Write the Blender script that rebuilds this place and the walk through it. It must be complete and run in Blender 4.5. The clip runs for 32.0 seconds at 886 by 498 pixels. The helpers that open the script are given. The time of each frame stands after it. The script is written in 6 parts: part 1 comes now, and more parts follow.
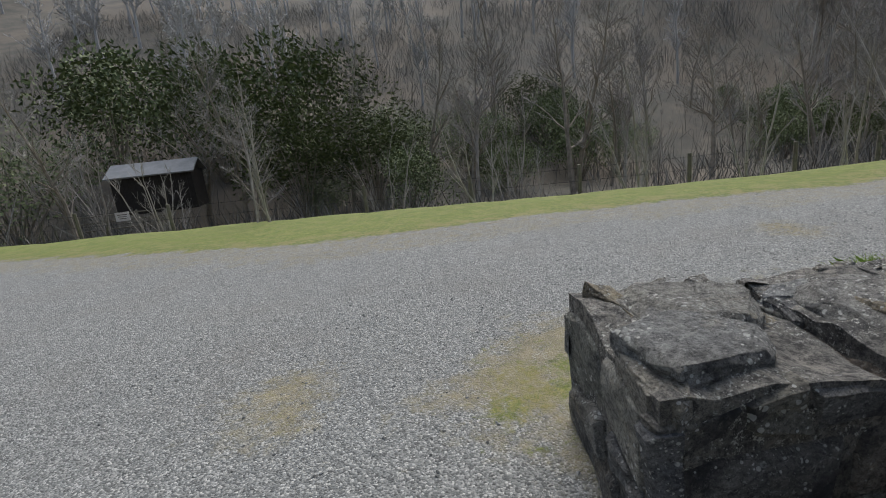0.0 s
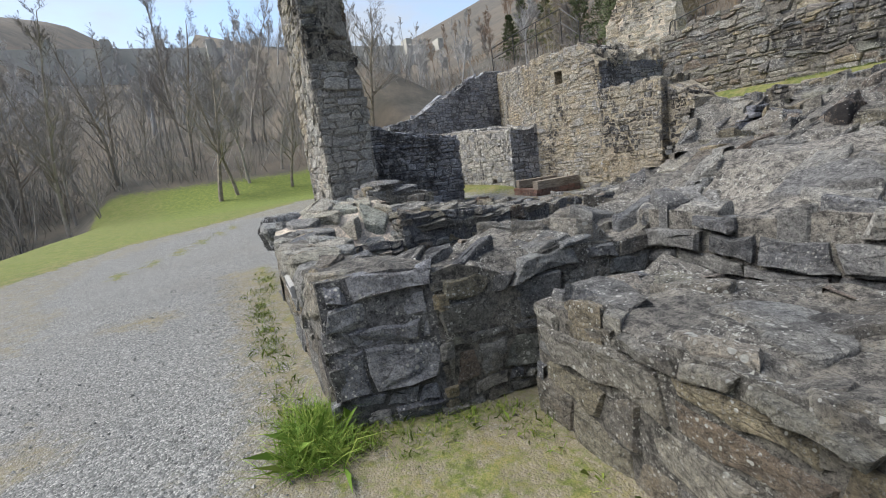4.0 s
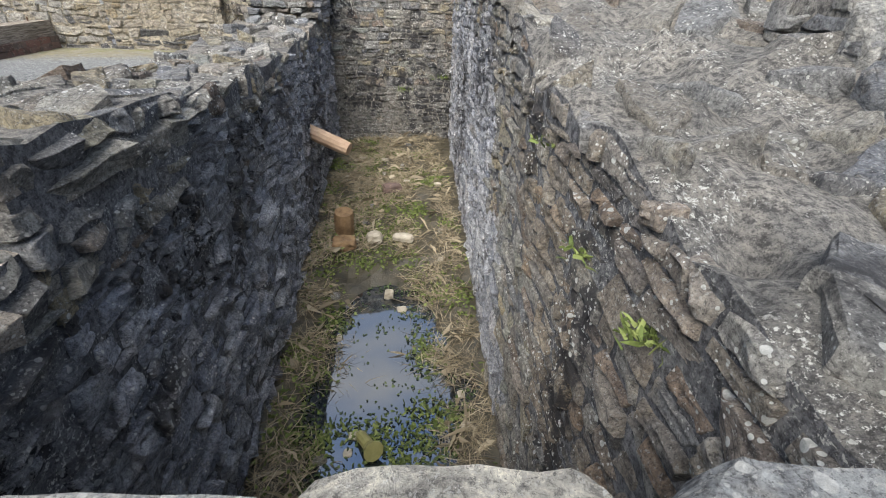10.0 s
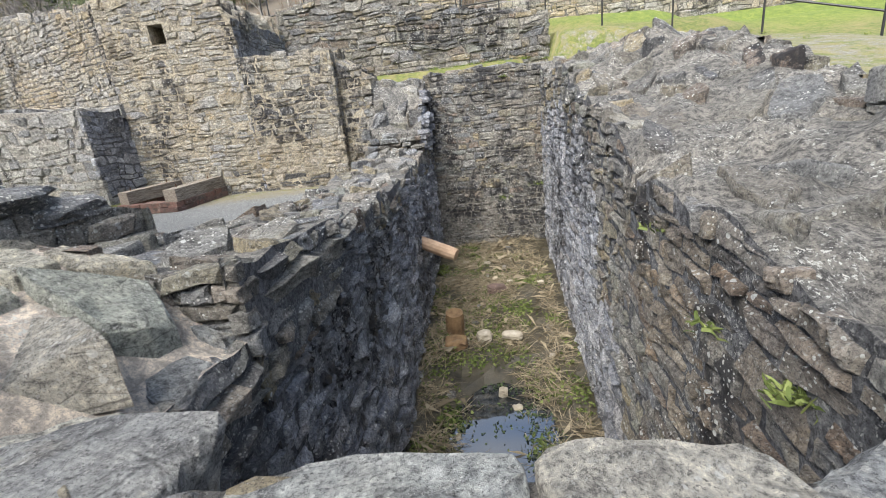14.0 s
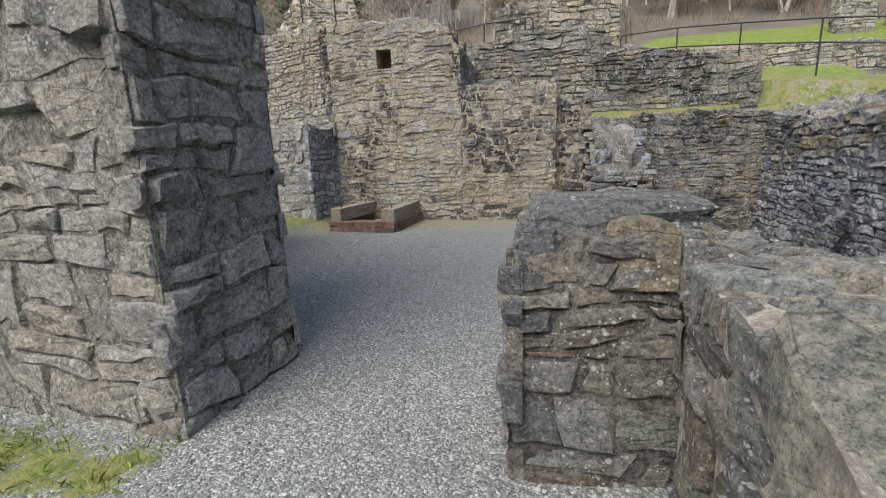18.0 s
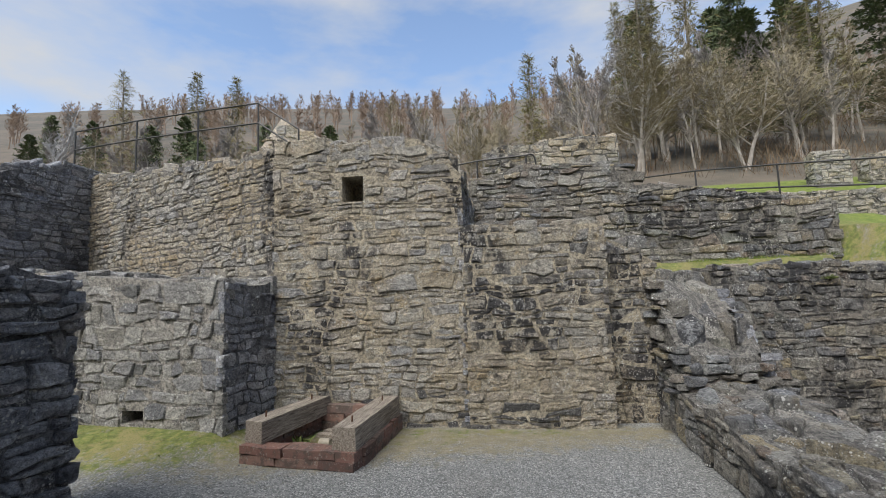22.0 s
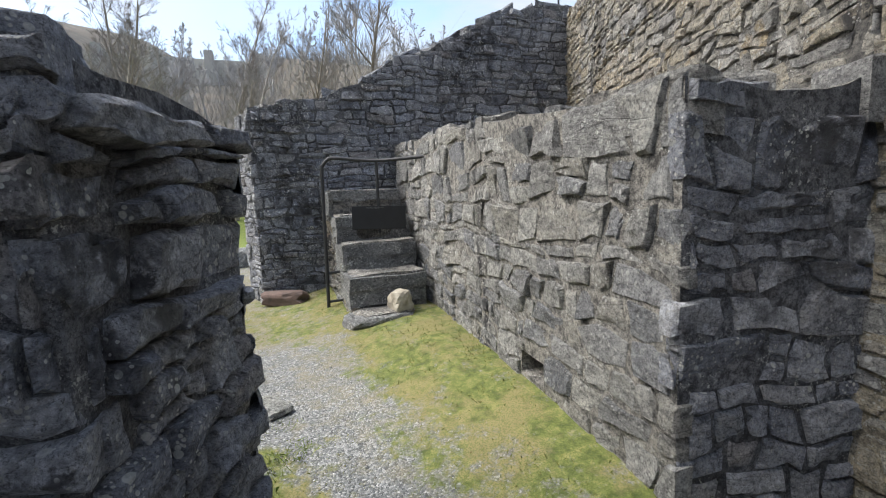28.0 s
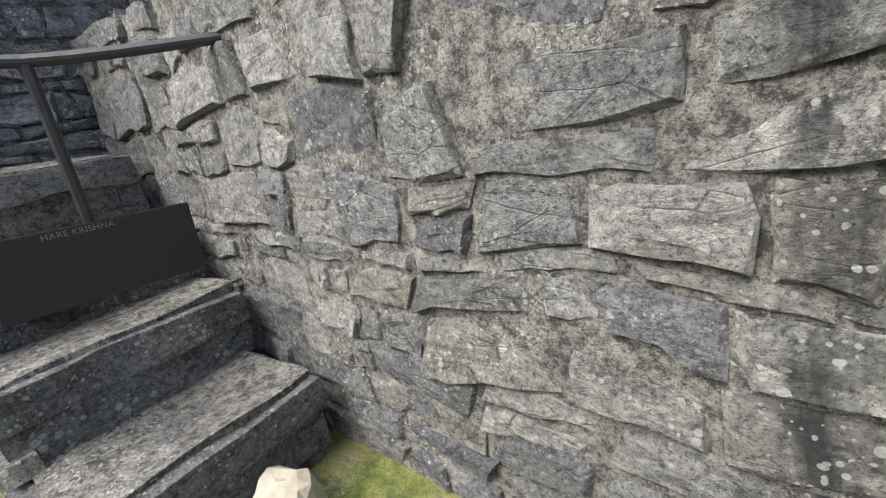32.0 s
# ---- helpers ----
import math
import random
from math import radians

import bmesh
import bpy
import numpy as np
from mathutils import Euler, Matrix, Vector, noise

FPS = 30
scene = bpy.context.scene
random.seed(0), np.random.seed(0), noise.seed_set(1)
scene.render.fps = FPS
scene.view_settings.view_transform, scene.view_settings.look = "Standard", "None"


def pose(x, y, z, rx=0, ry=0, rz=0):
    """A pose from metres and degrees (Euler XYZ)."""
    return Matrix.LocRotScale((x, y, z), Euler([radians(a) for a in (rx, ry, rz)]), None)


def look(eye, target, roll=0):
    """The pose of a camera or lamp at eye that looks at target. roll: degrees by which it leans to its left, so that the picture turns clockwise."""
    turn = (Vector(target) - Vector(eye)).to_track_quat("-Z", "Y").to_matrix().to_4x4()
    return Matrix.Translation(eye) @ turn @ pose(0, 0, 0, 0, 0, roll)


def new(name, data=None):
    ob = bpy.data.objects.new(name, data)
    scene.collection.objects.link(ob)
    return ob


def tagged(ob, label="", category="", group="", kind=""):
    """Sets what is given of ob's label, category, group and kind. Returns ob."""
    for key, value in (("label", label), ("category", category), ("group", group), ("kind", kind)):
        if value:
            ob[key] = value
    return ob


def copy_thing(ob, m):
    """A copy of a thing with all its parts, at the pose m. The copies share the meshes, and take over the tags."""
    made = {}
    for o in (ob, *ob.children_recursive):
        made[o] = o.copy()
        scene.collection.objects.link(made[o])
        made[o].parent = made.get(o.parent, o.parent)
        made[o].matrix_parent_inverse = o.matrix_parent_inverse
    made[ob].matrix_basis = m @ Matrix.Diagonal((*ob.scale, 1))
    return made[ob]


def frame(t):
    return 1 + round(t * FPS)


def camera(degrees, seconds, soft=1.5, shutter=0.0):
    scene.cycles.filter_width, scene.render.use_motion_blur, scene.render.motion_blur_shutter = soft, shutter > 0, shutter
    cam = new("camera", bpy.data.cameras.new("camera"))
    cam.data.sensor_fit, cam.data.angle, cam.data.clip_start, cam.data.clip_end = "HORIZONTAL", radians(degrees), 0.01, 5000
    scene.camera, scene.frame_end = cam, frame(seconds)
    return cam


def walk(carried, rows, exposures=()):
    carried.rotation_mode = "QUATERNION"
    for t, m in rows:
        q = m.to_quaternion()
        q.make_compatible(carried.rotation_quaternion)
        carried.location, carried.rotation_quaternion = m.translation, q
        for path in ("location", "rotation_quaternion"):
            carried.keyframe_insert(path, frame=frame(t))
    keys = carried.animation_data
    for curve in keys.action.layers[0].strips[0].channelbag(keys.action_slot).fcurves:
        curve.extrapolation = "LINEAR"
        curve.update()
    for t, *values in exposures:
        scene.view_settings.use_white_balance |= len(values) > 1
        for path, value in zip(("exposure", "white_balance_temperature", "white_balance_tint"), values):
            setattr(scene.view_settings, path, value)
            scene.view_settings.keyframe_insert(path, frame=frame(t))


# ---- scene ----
cam = camera(88.9, 32.0, 1.0)
PATH = [
    (0, (-1.715, -4.199, 1.727), (-2.059, -6.11, 1.244), -6.1),
    (0.5, (-1.568, -4.683, 1.789), (-2.424, -6.414, 1.267), -7.3),
    (1, (-1.491, -5.213, 1.88), (-2.543, -6.824, 1.334), -7.0),
    (1.5, (-1.606, -5.779, 1.88), (-3.145, -6.91, 1.287), -7.3),
    (2, (-2.072, -6.276, 1.633), (-3.962, -6.604, 1.068), -8.1),
    (2.5, (-2.482, -6.73, 1.603), (-4.426, -6.729, 1.135), -7.0),
    (3, (-2.932, -7.053, 1.567), (-4.799, -6.492, 1.121), -6.5),
    (3.5, (-3.493, -7.317, 1.532), (-5.258, -6.498, 1.07), -7.2),
    (4, (-3.845, -7.623, 1.585), (-5.598, -6.751, 1.177), -7.5),
    (4.5, (-4.157, -7.918, 1.675), (-5.84, -6.915, 1.274), -8.2),
    (6.5, (-6.567, -8.604, 1.466), (-7.625, -6.933, 1.172), -6.8),
    (7, (-7.019, -8.553, 1.434), (-7.637, -6.684, 1.083), -3.7),
    (7.5, (-7.524, -8.187, 1.456), (-7.965, -6.276, 1.065), -5.2),
    (8, (-7.896, -7.895, 1.436), (-8.102, -5.951, 1.013), -4.1),
    (8.5, (-8.132, -7.571, 1.435), (-8.024, -5.628, 0.974), -2.5),
    (9, (-8.321, -7.212, 1.432), (-8.188, -5.291, 0.891), -1.6),
    (9.5, (-8.373, -7.002, 1.404), (-7.982, -5.214, 0.599), 3.1),
    (10, (-8.446, -6.808, 1.388), (-8.247, -5.115, 0.342), 2.3),
    (10.5, (-8.441, -6.715, 1.345), (-8.352, -5.122, 0.14), 0.3),
    (11, (-8.442, -6.714, 1.345), (-8.378, -5.225, 0.012), -0.7),
    (11.5, (-8.438, -6.711, 1.341), (-8.393, -5.255, -0.03), -1.6),
    (12, (-8.438, -6.731, 1.352), (-8.378, -5.095, 0.203), -1.5),
    (12.5, (-8.44, -6.772, 1.365), (-8.361, -4.931, 0.587), -0.8),
    (13, (-8.447, -6.929, 1.433), (-8.363, -5.087, 0.66), -1.9),
    (13.5, (-8.504, -7.137, 1.464), (-8.685, -5.245, 0.843), -6.2),
    (15.5, (-9.530, -7.131, 1.420), (-9.752, -5.239, 0.812), -7.0),
    (16, (-10.038, -7.483, 1.478), (-10.675, -5.674, 0.910), -7.9),
    (16.5, (-10.559, -7.609, 1.496), (-11.069, -5.779, 0.871), -7.9),
    (17, (-11.110, -7.496, 1.472), (-11.613, -5.635, 0.942), -5.7),
    (17.5, (-11.56, -7.318, 1.483), (-12.138, -5.443, 1.095), -4.5),
    (18, (-11.905, -7.059, 1.488), (-12.303, -5.145, 1.062), -2.3),
    (18.5, (-12.154, -6.612, 1.498), (-12.534, -4.695, 1.074), -2.6),
    (19, (-12.377, -6.086, 1.479), (-12.624, -4.143, 1.074), -1.7),
    (19.5, (-12.516, -5.489, 1.522), (-12.597, -3.538, 1.087), -0.7),
    (20, (-12.611, -4.932, 1.584), (-12.638, -2.983, 1.138), -0.4),
    (20.5, (-12.705, -4.396, 1.656), (-12.618, -2.411, 1.433), -0.4),
    (21, (-12.762, -3.915, 1.769), (-12.707, -1.917, 1.832), -1.4),
    (21.5, (-12.823, -3.757, 1.815), (-13.004, -1.769, 1.945), -1.8),
    (22, (-12.884, -3.702, 1.828), (-13.142, -1.729, 2.023), -2.0),
    (22.5, (-12.894, -3.675, 1.817), (-13.207, -1.711, 2.024), -1.9),
    (23, (-12.896, -3.64, 1.81), (-13.235, -1.679, 2.003), -2.1),
    (23.5, (-12.915, -3.487, 1.738), (-13.367, -1.539, 1.713), -2.4),
    (24, (-12.972, -3.205, 1.694), (-13.619, -1.334, 1.409), -2.8),
    (24.5, (-13.141, -2.677, 1.506), (-13.744, -0.798, 1.184), -4.1),
    (26.5, (-14.31, -0.849, 1.522), (-14.898, 1.009, 1.073), -3.4),
    (27, (-14.599, -0.583, 1.561), (-15.733, 1.007, 1.127), -3.8),
    (27.5, (-14.872, -0.291, 1.655), (-16.327, 1.049, 1.36), -4.2),
    (28, (-15.039, 0.045, 1.658), (-16.886, 0.771, 1.409), -2.4),
    (28.5, (-15.267, 0.281, 1.628), (-17.203, 0.693, 1.345), -3.8),
    (29, (-15.7, 0.484, 1.644), (-17.647, 0.843, 1.363), -2.8),
    (29.5, (-16.164, 0.713, 1.613), (-18.105, 1.063, 1.282), -2.9),
    (30, (-16.686, 0.766, 1.579), (-18.599, 1.099, 1.101), -5.1),
    (30.5, (-17.322, 0.795, 1.652), (-19.112, 1.516, 1.124), -9.2),
    (31, (-17.879, 0.799, 1.675), (-19.61, 1.634, 1.121), -10.3),
    (31.5, (-18.373, 0.727, 1.704), (-19.98, 1.752, 1.096), -10.0),
    (32, (-18.844, 0.866, 1.767), (-19.982, 2.388, 1.141), -8.9),
]
walk(cam, [(t, look(eye, target, roll)) for t, eye, target, roll in PATH], [(0, 0.62), (1, 0.9), (2, 0.9), (3, 0.75), (4, 1.05), (7, 1.2), (8, 1.35), (9, 1.4), (10, 1.75), (11, 2.15), (12, 2.1), (13, 1.95), (14.5, 1.65), (16, 1.4), (18, 1.15), (19, 1.55), (20, 1.45), (21, 1.05), (22, 0.95), (23, 1.0), (24, 1.25), (27, 1.45), (29, 1.3), (30, 1.1), (31, 1.4), (32, 1.8)])

# ---- world and light ----
SUN_EL, SUN_AZ = radians(52), radians(204)  # the sun stands in the south, behind thin cloud
world = bpy.data.worlds.new("world")
scene.world = world
world.use_nodes = True
wn, wl = world.node_tree.nodes, world.node_tree.links
wn.clear()
sky = wn.new("ShaderNodeTexSky")
sky.sky_type, sky.sun_disc = "NISHITA", False
sky.sun_elevation, sky.sun_rotation = SUN_EL, SUN_AZ
sky.air_density, sky.dust_density = 1.0, 1.5
w_co = wn.new("ShaderNodeTexCoord")
w_map = wn.new("ShaderNodeMapping")
w_map.inputs["Scale"].default_value = (1.6, 1.6, 4.5)
w_no = wn.new("ShaderNodeTexNoise")
w_no.inputs["Scale"].default_value, w_no.inputs["Detail"].default_value, w_no.inputs["Roughness"].default_value = 1.6, 6, 0.55
w_rm = wn.new("ShaderNodeMapRange")
w_rm.inputs["From Min"].default_value, w_rm.inputs["From Max"].default_value = 0.38, 0.68
w_mix = wn.new("ShaderNodeMix")
w_mix.data_type = "RGBA"
w_mix.inputs["B"].default_value = (2.6, 2.66, 2.76, 1)
w_bg = wn.new("ShaderNodeBackground")
w_bg.inputs["Strength"].default_value = 0.13
w_out = wn.new("ShaderNodeOutputWorld")
wl.new(w_co.outputs["Generated"], w_map.inputs["Vector"])
wl.new(w_map.outputs["Vector"], w_no.inputs["Vector"])
wl.new(w_no.outputs["Fac"], w_rm.inputs["Value"])
wl.new(w_rm.outputs["Result"], w_mix.inputs["Factor"])
wl.new(sky.outputs["Color"], w_mix.inputs["A"])
wl.new(w_mix.outputs["Result"], w_bg.inputs["Color"])
wl.new(w_bg.outputs["Background"], w_out.inputs["Surface"])
sun = new("sun", bpy.data.lights.new("sun", "SUN"))
sun.data.energy, sun.data.angle, sun.data.color = 2.5, radians(48), (1.0, 0.965, 0.91)
sun_dir = Vector((math.sin(SUN_AZ) * math.cos(SUN_EL), math.cos(SUN_AZ) * math.cos(SUN_EL), math.sin(SUN_EL)))
sun.matrix_world = Matrix.Translation((0, 0, 60)) @ sun_dir.to_track_quat("Z", "Y").to_matrix().to_4x4()


# ---- materials ----
class Mat:
    """A small builder of node materials on world-space coordinates."""

    def __init__(self, name, rough=0.9, metal=0.0):
        self.m = bpy.data.materials.new(name)
        self.m.use_nodes = True
        self.n, self.l = self.m.node_tree.nodes, self.m.node_tree.links
        self.n.clear()
        self.out = self.n.new("ShaderNodeOutputMaterial")
        self.b = self.n.new("ShaderNodeBsdfPrincipled")
        self.b.inputs["Roughness"].default_value, self.b.inputs["Metallic"].default_value = rough, metal
        self.l.new(self.b.outputs["BSDF"], self.out.inputs["Surface"])
        self.geo = self.n.new("ShaderNodeNewGeometry")
        self.pos = self.geo.outputs["Position"]

    def scaled(self, sx, sy, sz):
        v = self.n.new("ShaderNodeVectorMath")
        v.operation = "MULTIPLY"
        v.inputs[1].default_value = (sx, sy, sz)
        self.l.new(self.pos, v.inputs[0])
        return v.outputs[0]

    def noise(self, scale, detail=4, rough=0.6, vec=None, dist=0.0):
        t = self.n.new("ShaderNodeTexNoise")
        t.inputs["Scale"].default_value, t.inputs["Detail"].default_value = scale, detail
        t.inputs["Roughness"].default_value, t.inputs["Distortion"].default_value = rough, dist
        self.l.new(vec or self.pos, t.inputs["Vector"])
        return t.outputs["Fac"]

    def cells(self, scale, what="Distance", vec=None, rnd=1.0):
        t = self.n.new("ShaderNodeTexVoronoi")
        t.inputs["Scale"].default_value, t.inputs["Randomness"].default_value = scale, rnd
        self.l.new(vec or self.pos, t.inputs["Vector"])
        return t.outputs[what]

    def ramp(self, fac, *stops):
        r = self.n.new("ShaderNodeValToRGB")
        e = r.color_ramp.elements
        while len(e) < len(stops):
            e.new(0.5)
        for k, (p, c) in zip(e, stops):
            k.position, k.color = p, (*c, 1) if len(c) == 3 else c
        self.l.new(fac, r.inputs["Fac"])
        return r.outputs["Color"]

    def step(self, fac, a, b, lo=0.0, hi=1.0):
        r = self.n.new("ShaderNodeMapRange")
        for k, v in zip(("From Min", "From Max", "To Min", "To Max"), (a, b, lo, hi)):
            r.inputs[k].default_value = v
        self.l.new(fac, r.inputs["Value"])
        return r.outputs["Result"]

    def mix(self, fac, a, b, how="MIX"):
        m = self.n.new("ShaderNodeMix")
        m.data_type, m.blend_type = "RGBA", how
        for key, v in (("Factor", fac), ("A", a), ("B", b)):
            s = m.inputs[0] if key == "Factor" else m.inputs[6 if key == "A" else 7]
            if isinstance(v, (int, float)):
                s.default_value = v
            elif isinstance(v, tuple):
                s.default_value = (*v, 1)
            else:
                self.l.new(v, s)
        return m.outputs[2]

    def math(self, op, a, b=0.0):
        m = self.n.new("ShaderNodeMath")
        m.operation = op
        for s, v in zip(m.inputs, (a, b)):
            if isinstance(v, (int, float)):
                s.default_value = v
            else:
                self.l.new(v, s)
        return m.outputs[0]

    def rand(self):
        return self.n.new("ShaderNodeObjectInfo").outputs["Random"]

    def island(self):
        return self.geo.outputs["Random Per Island"]

    def done(self, color, bump=None, depth=0.02, strength=0.6, rough=None, spec=None):
        if isinstance(color, tuple):
            self.b.inputs["Base Color"].default_value = (*color, 1)
        else:
            self.l.new(color, self.b.inputs["Base Color"])
        if bump is not None:
            u = self.n.new("ShaderNodeBump")
            u.inputs["Strength"].default_value, u.inputs["Distance"].default_value = strength, depth
            self.l.new(bump, u.inputs["Height"])
            self.l.new(u.outputs["Normal"], self.b.inputs["Normal"])
        if rough is not None:
            self.l.new(rough, self.b.inputs["Roughness"])
        if spec is not None:
            self.b.inputs["Specular IOR Level"].default_value = spec
        return self.m


def stone_material(name, tones, ochre=0.0, damp=0.2, lichen=0.5, per_island=False, wet=0.0):
    """Slaty rubble: a tone for each stone, splits along the bedding, black damp stains, round spots of white lichen."""
    m = Mat(name, 0.88)
    r = m.island() if per_island else m.rand()
    base = m.ramp(r, *[(k / (len(tones) - 1), c) for k, c in enumerate(tones)])
    warp = m.n.new("ShaderNodeVectorMath")
    warp.operation = "ADD"
    wob = m.n.new("ShaderNodeTexNoise")
    wob.inputs["Scale"].default_value, wob.inputs["Detail"].default_value = 16, 3
    m.l.new(m.pos, wob.inputs["Vector"])
    wsc = m.n.new("ShaderNodeVectorMath")
    wsc.operation = "SCALE"
    wsc.inputs["Scale"].default_value = 0.014
    m.l.new(wob.outputs["Color"], wsc.inputs[0])
    m.l.new(m.pos, warp.inputs[0])
    m.l.new(wsc.outputs[0], warp.inputs[1])
    turn = m.n.new("ShaderNodeVectorRotate")
    turn.rotation_type = "AXIS_ANGLE"
    turn.inputs["Axis"].default_value = (0.75, 0.66, 0.0)
    m.l.new(m.pos, turn.inputs["Vector"])
    m.l.new(m.step(r, 0.0, 1.0, -0.55, 0.55), turn.inputs["Angle"])
    leafed = m.n.new("ShaderNodeVectorMath")
    leafed.operation = "MULTIPLY"
    leafed.inputs[1].default_value = (1.0, 1.0, 2.4)
    m.l.new(turn.outputs[0], leafed.inputs[0])
    bed = m.noise(8, 8, 0.76, leafed.outputs[0], 0.4)
    wave = m.n.new("ShaderNodeTexWave")
    wave.wave_type, wave.bands_direction, wave.wave_profile = "BANDS", "Z", "SAW"
    for key, val in (("Scale", 2.6), ("Distortion", 9.0), ("Detail", 4.0), ("Detail Scale", 1.6), ("Detail Roughness", 0.65)):
        wave.inputs[key].default_value = val
    m.l.new(turn.outputs[0], wave.inputs["Vector"])
    ledge = m.math("MULTIPLY", wave.outputs["Fac"], m.step(m.noise(2.6, 4, 0.6), 0.42, 0.60))
    mott = m.noise(7.5, 9, 0.74)
    speck = m.noise(34, 9, 0.86, None, 0.3)
    grit = m.noise(95, 6, 0.85)
    col = m.mix(m.step(mott, 0.47, 0.57, 0.0, 0.2), base, m.mix(0.5, base, (0.42, 0.41, 0.37)))
    if ochre:
        col = m.mix(m.step(m.noise(0.55, 4, 0.55, None, 0.4), 0.45, 0.61, 0.0, ochre), col, m.mix(0.55, base, (0.46, 0.34, 0.18)))
        col = m.mix(m.step(m.noise(3.3, 5, 0.65), 0.58, 0.68, 0.0, ochre * 0.8), col, (0.42, 0.30, 0.13))
    col = m.mix(1.0, col, m.ramp(bed, (0.36, (0.45, 0.45, 0.46)), (0.47, (0.95, 0.95, 0.95)), (0.60, (1.30, 1.30, 1.28))), "MULTIPLY")
    col = m.mix(1.0, col, m.ramp(speck, (0.41, (0.40, 0.40, 0.41)), (0.47, (0.93, 0.93, 0.93)), (0.53, (1.08, 1.08, 1.08)), (0.59, (1.55, 1.55, 1.52))), "MULTIPLY")
    col = m.mix(m.step(grit, 0.545, 0.585, 0.0, 0.7), col, (0.03, 0.03, 0.031))
    col = m.mix(m.step(m.noise(60, 5, 0.85), 0.57, 0.60, 0.0, 0.7), col, (0.58, 0.57, 0.53))
    split = m.n.new("ShaderNodeTexVoronoi")
    split.feature = "DISTANCE_TO_EDGE"
    split.inputs["Scale"].default_value = 5.0
    flat = m.n.new("ShaderNodeVectorMath")
    flat.operation = "MULTIPLY"
    flat.inputs[1].default_value = (0.8, 0.8, 2.4)
    m.l.new(warp.outputs[0], flat.inputs[0])
    m.l.new(flat.outputs[0], split.inputs["Vector"])
    crack = m.math("MULTIPLY", m.step(split.outputs["Distance"], 0.0, 0.030, 1.0, 0.0), m.step(m.noise(4, 4, 0.6), 0.46, 0.56))
    col = m.mix(m.math("MULTIPLY", crack, 0.5), col, (0.015, 0.015, 0.016))
    stain = m.math("MULTIPLY", m.step(m.noise(0.8, 6, 0.66, m.scaled(1, 1, 0.5), 0.8), 0.62 - damp * 0.34, 0.70 - damp * 0.28), m.step(m.noise(5, 9, 0.74), 0.45, 0.51, 0.05, 1.0))
    col = m.mix(m.math("MULTIPLY", stain, 0.92), col, (0.022, 0.022, 0.026))
    dots = 0.0
    for scale, cover, low in ((26, 0.44, 0.51), (52, 0.44, 0.48), (15, 0.30, 0.55)):
        v = m.n.new("ShaderNodeTexVoronoi")
        v.inputs["Scale"].default_value = scale
        m.l.new(warp.outputs[0], v.inputs["Vector"])
        sep = m.n.new("ShaderNodeSeparateColor")
        m.l.new(v.outputs["Color"], sep.inputs["Color"])
        size = m.step(sep.outputs[0], 0.5, 1.0, 0.0, cover)
        inside = m.step(m.math("SUBTRACT", size, v.outputs["Distance"]), 0.0, 0.04)
        dots = m.math("MAXIMUM", m.math("MULTIPLY", inside, m.step(m.noise(2.3, 5, 0.65), low, low + 0.03)), dots)
    col = m.mix(m.math("MULTIPLY", dots, lichen), col, m.mix(m.step(speck, 0.45, 0.55), (0.62, 0.63, 0.59), (0.82, 0.82, 0.78)))
    h = m.math("ADD", m.math("MULTIPLY", bed, 0.9), m.math("MULTIPLY", grit, 0.5))
    h = m.math("ADD", h, m.math("MULTIPLY", speck, 1.0))
    h = m.math("ADD", h, m.math("MULTIPLY", mott, 0.9))
    h = m.math("SUBTRACT", h, m.math("MULTIPLY", crack, 0.25))
    h = m.math("ADD", h, m.math("MULTIPLY", ledge, 0.22))
    rough = m.step(stain, 0.0, 1.0, 0.9, 0.9 - wet)
    return m.done(col, h, 0.06, 1.0, rough, 0.5)


GREY = ((0.11, 0.115, 0.125), (0.29, 0.28, 0.25), (0.17, 0.182, 0.205), (0.38, 0.37, 0.33), (0.22, 0.20, 0.17), (0.30, 0.31, 0.31), (0.14, 0.148, 0.165), (0.36, 0.30, 0.19), (0.25, 0.265, 0.24), (0.20, 0.15, 0.115), (0.42, 0.40, 0.36))
WARM = ((0.33, 0.32, 0.30), (0.46, 0.43, 0.37), (0.36, 0.36, 0.355), (0.52, 0.475, 0.38), (0.40, 0.385, 0.345), (0.43, 0.38, 0.29), (0.30, 0.30, 0.305), (0.49, 0.47, 0.43), (0.40, 0.335, 0.23))
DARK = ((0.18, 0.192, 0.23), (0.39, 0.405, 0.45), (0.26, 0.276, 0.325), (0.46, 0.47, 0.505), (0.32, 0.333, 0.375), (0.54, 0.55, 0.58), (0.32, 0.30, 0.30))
PALE = ((0.34, 0.34, 0.31), (0.49, 0.46, 0.39), (0.40, 0.42, 0.41), (0.29, 0.30, 0.305), (0.50, 0.455, 0.36), (0.36, 0.385, 0.34))

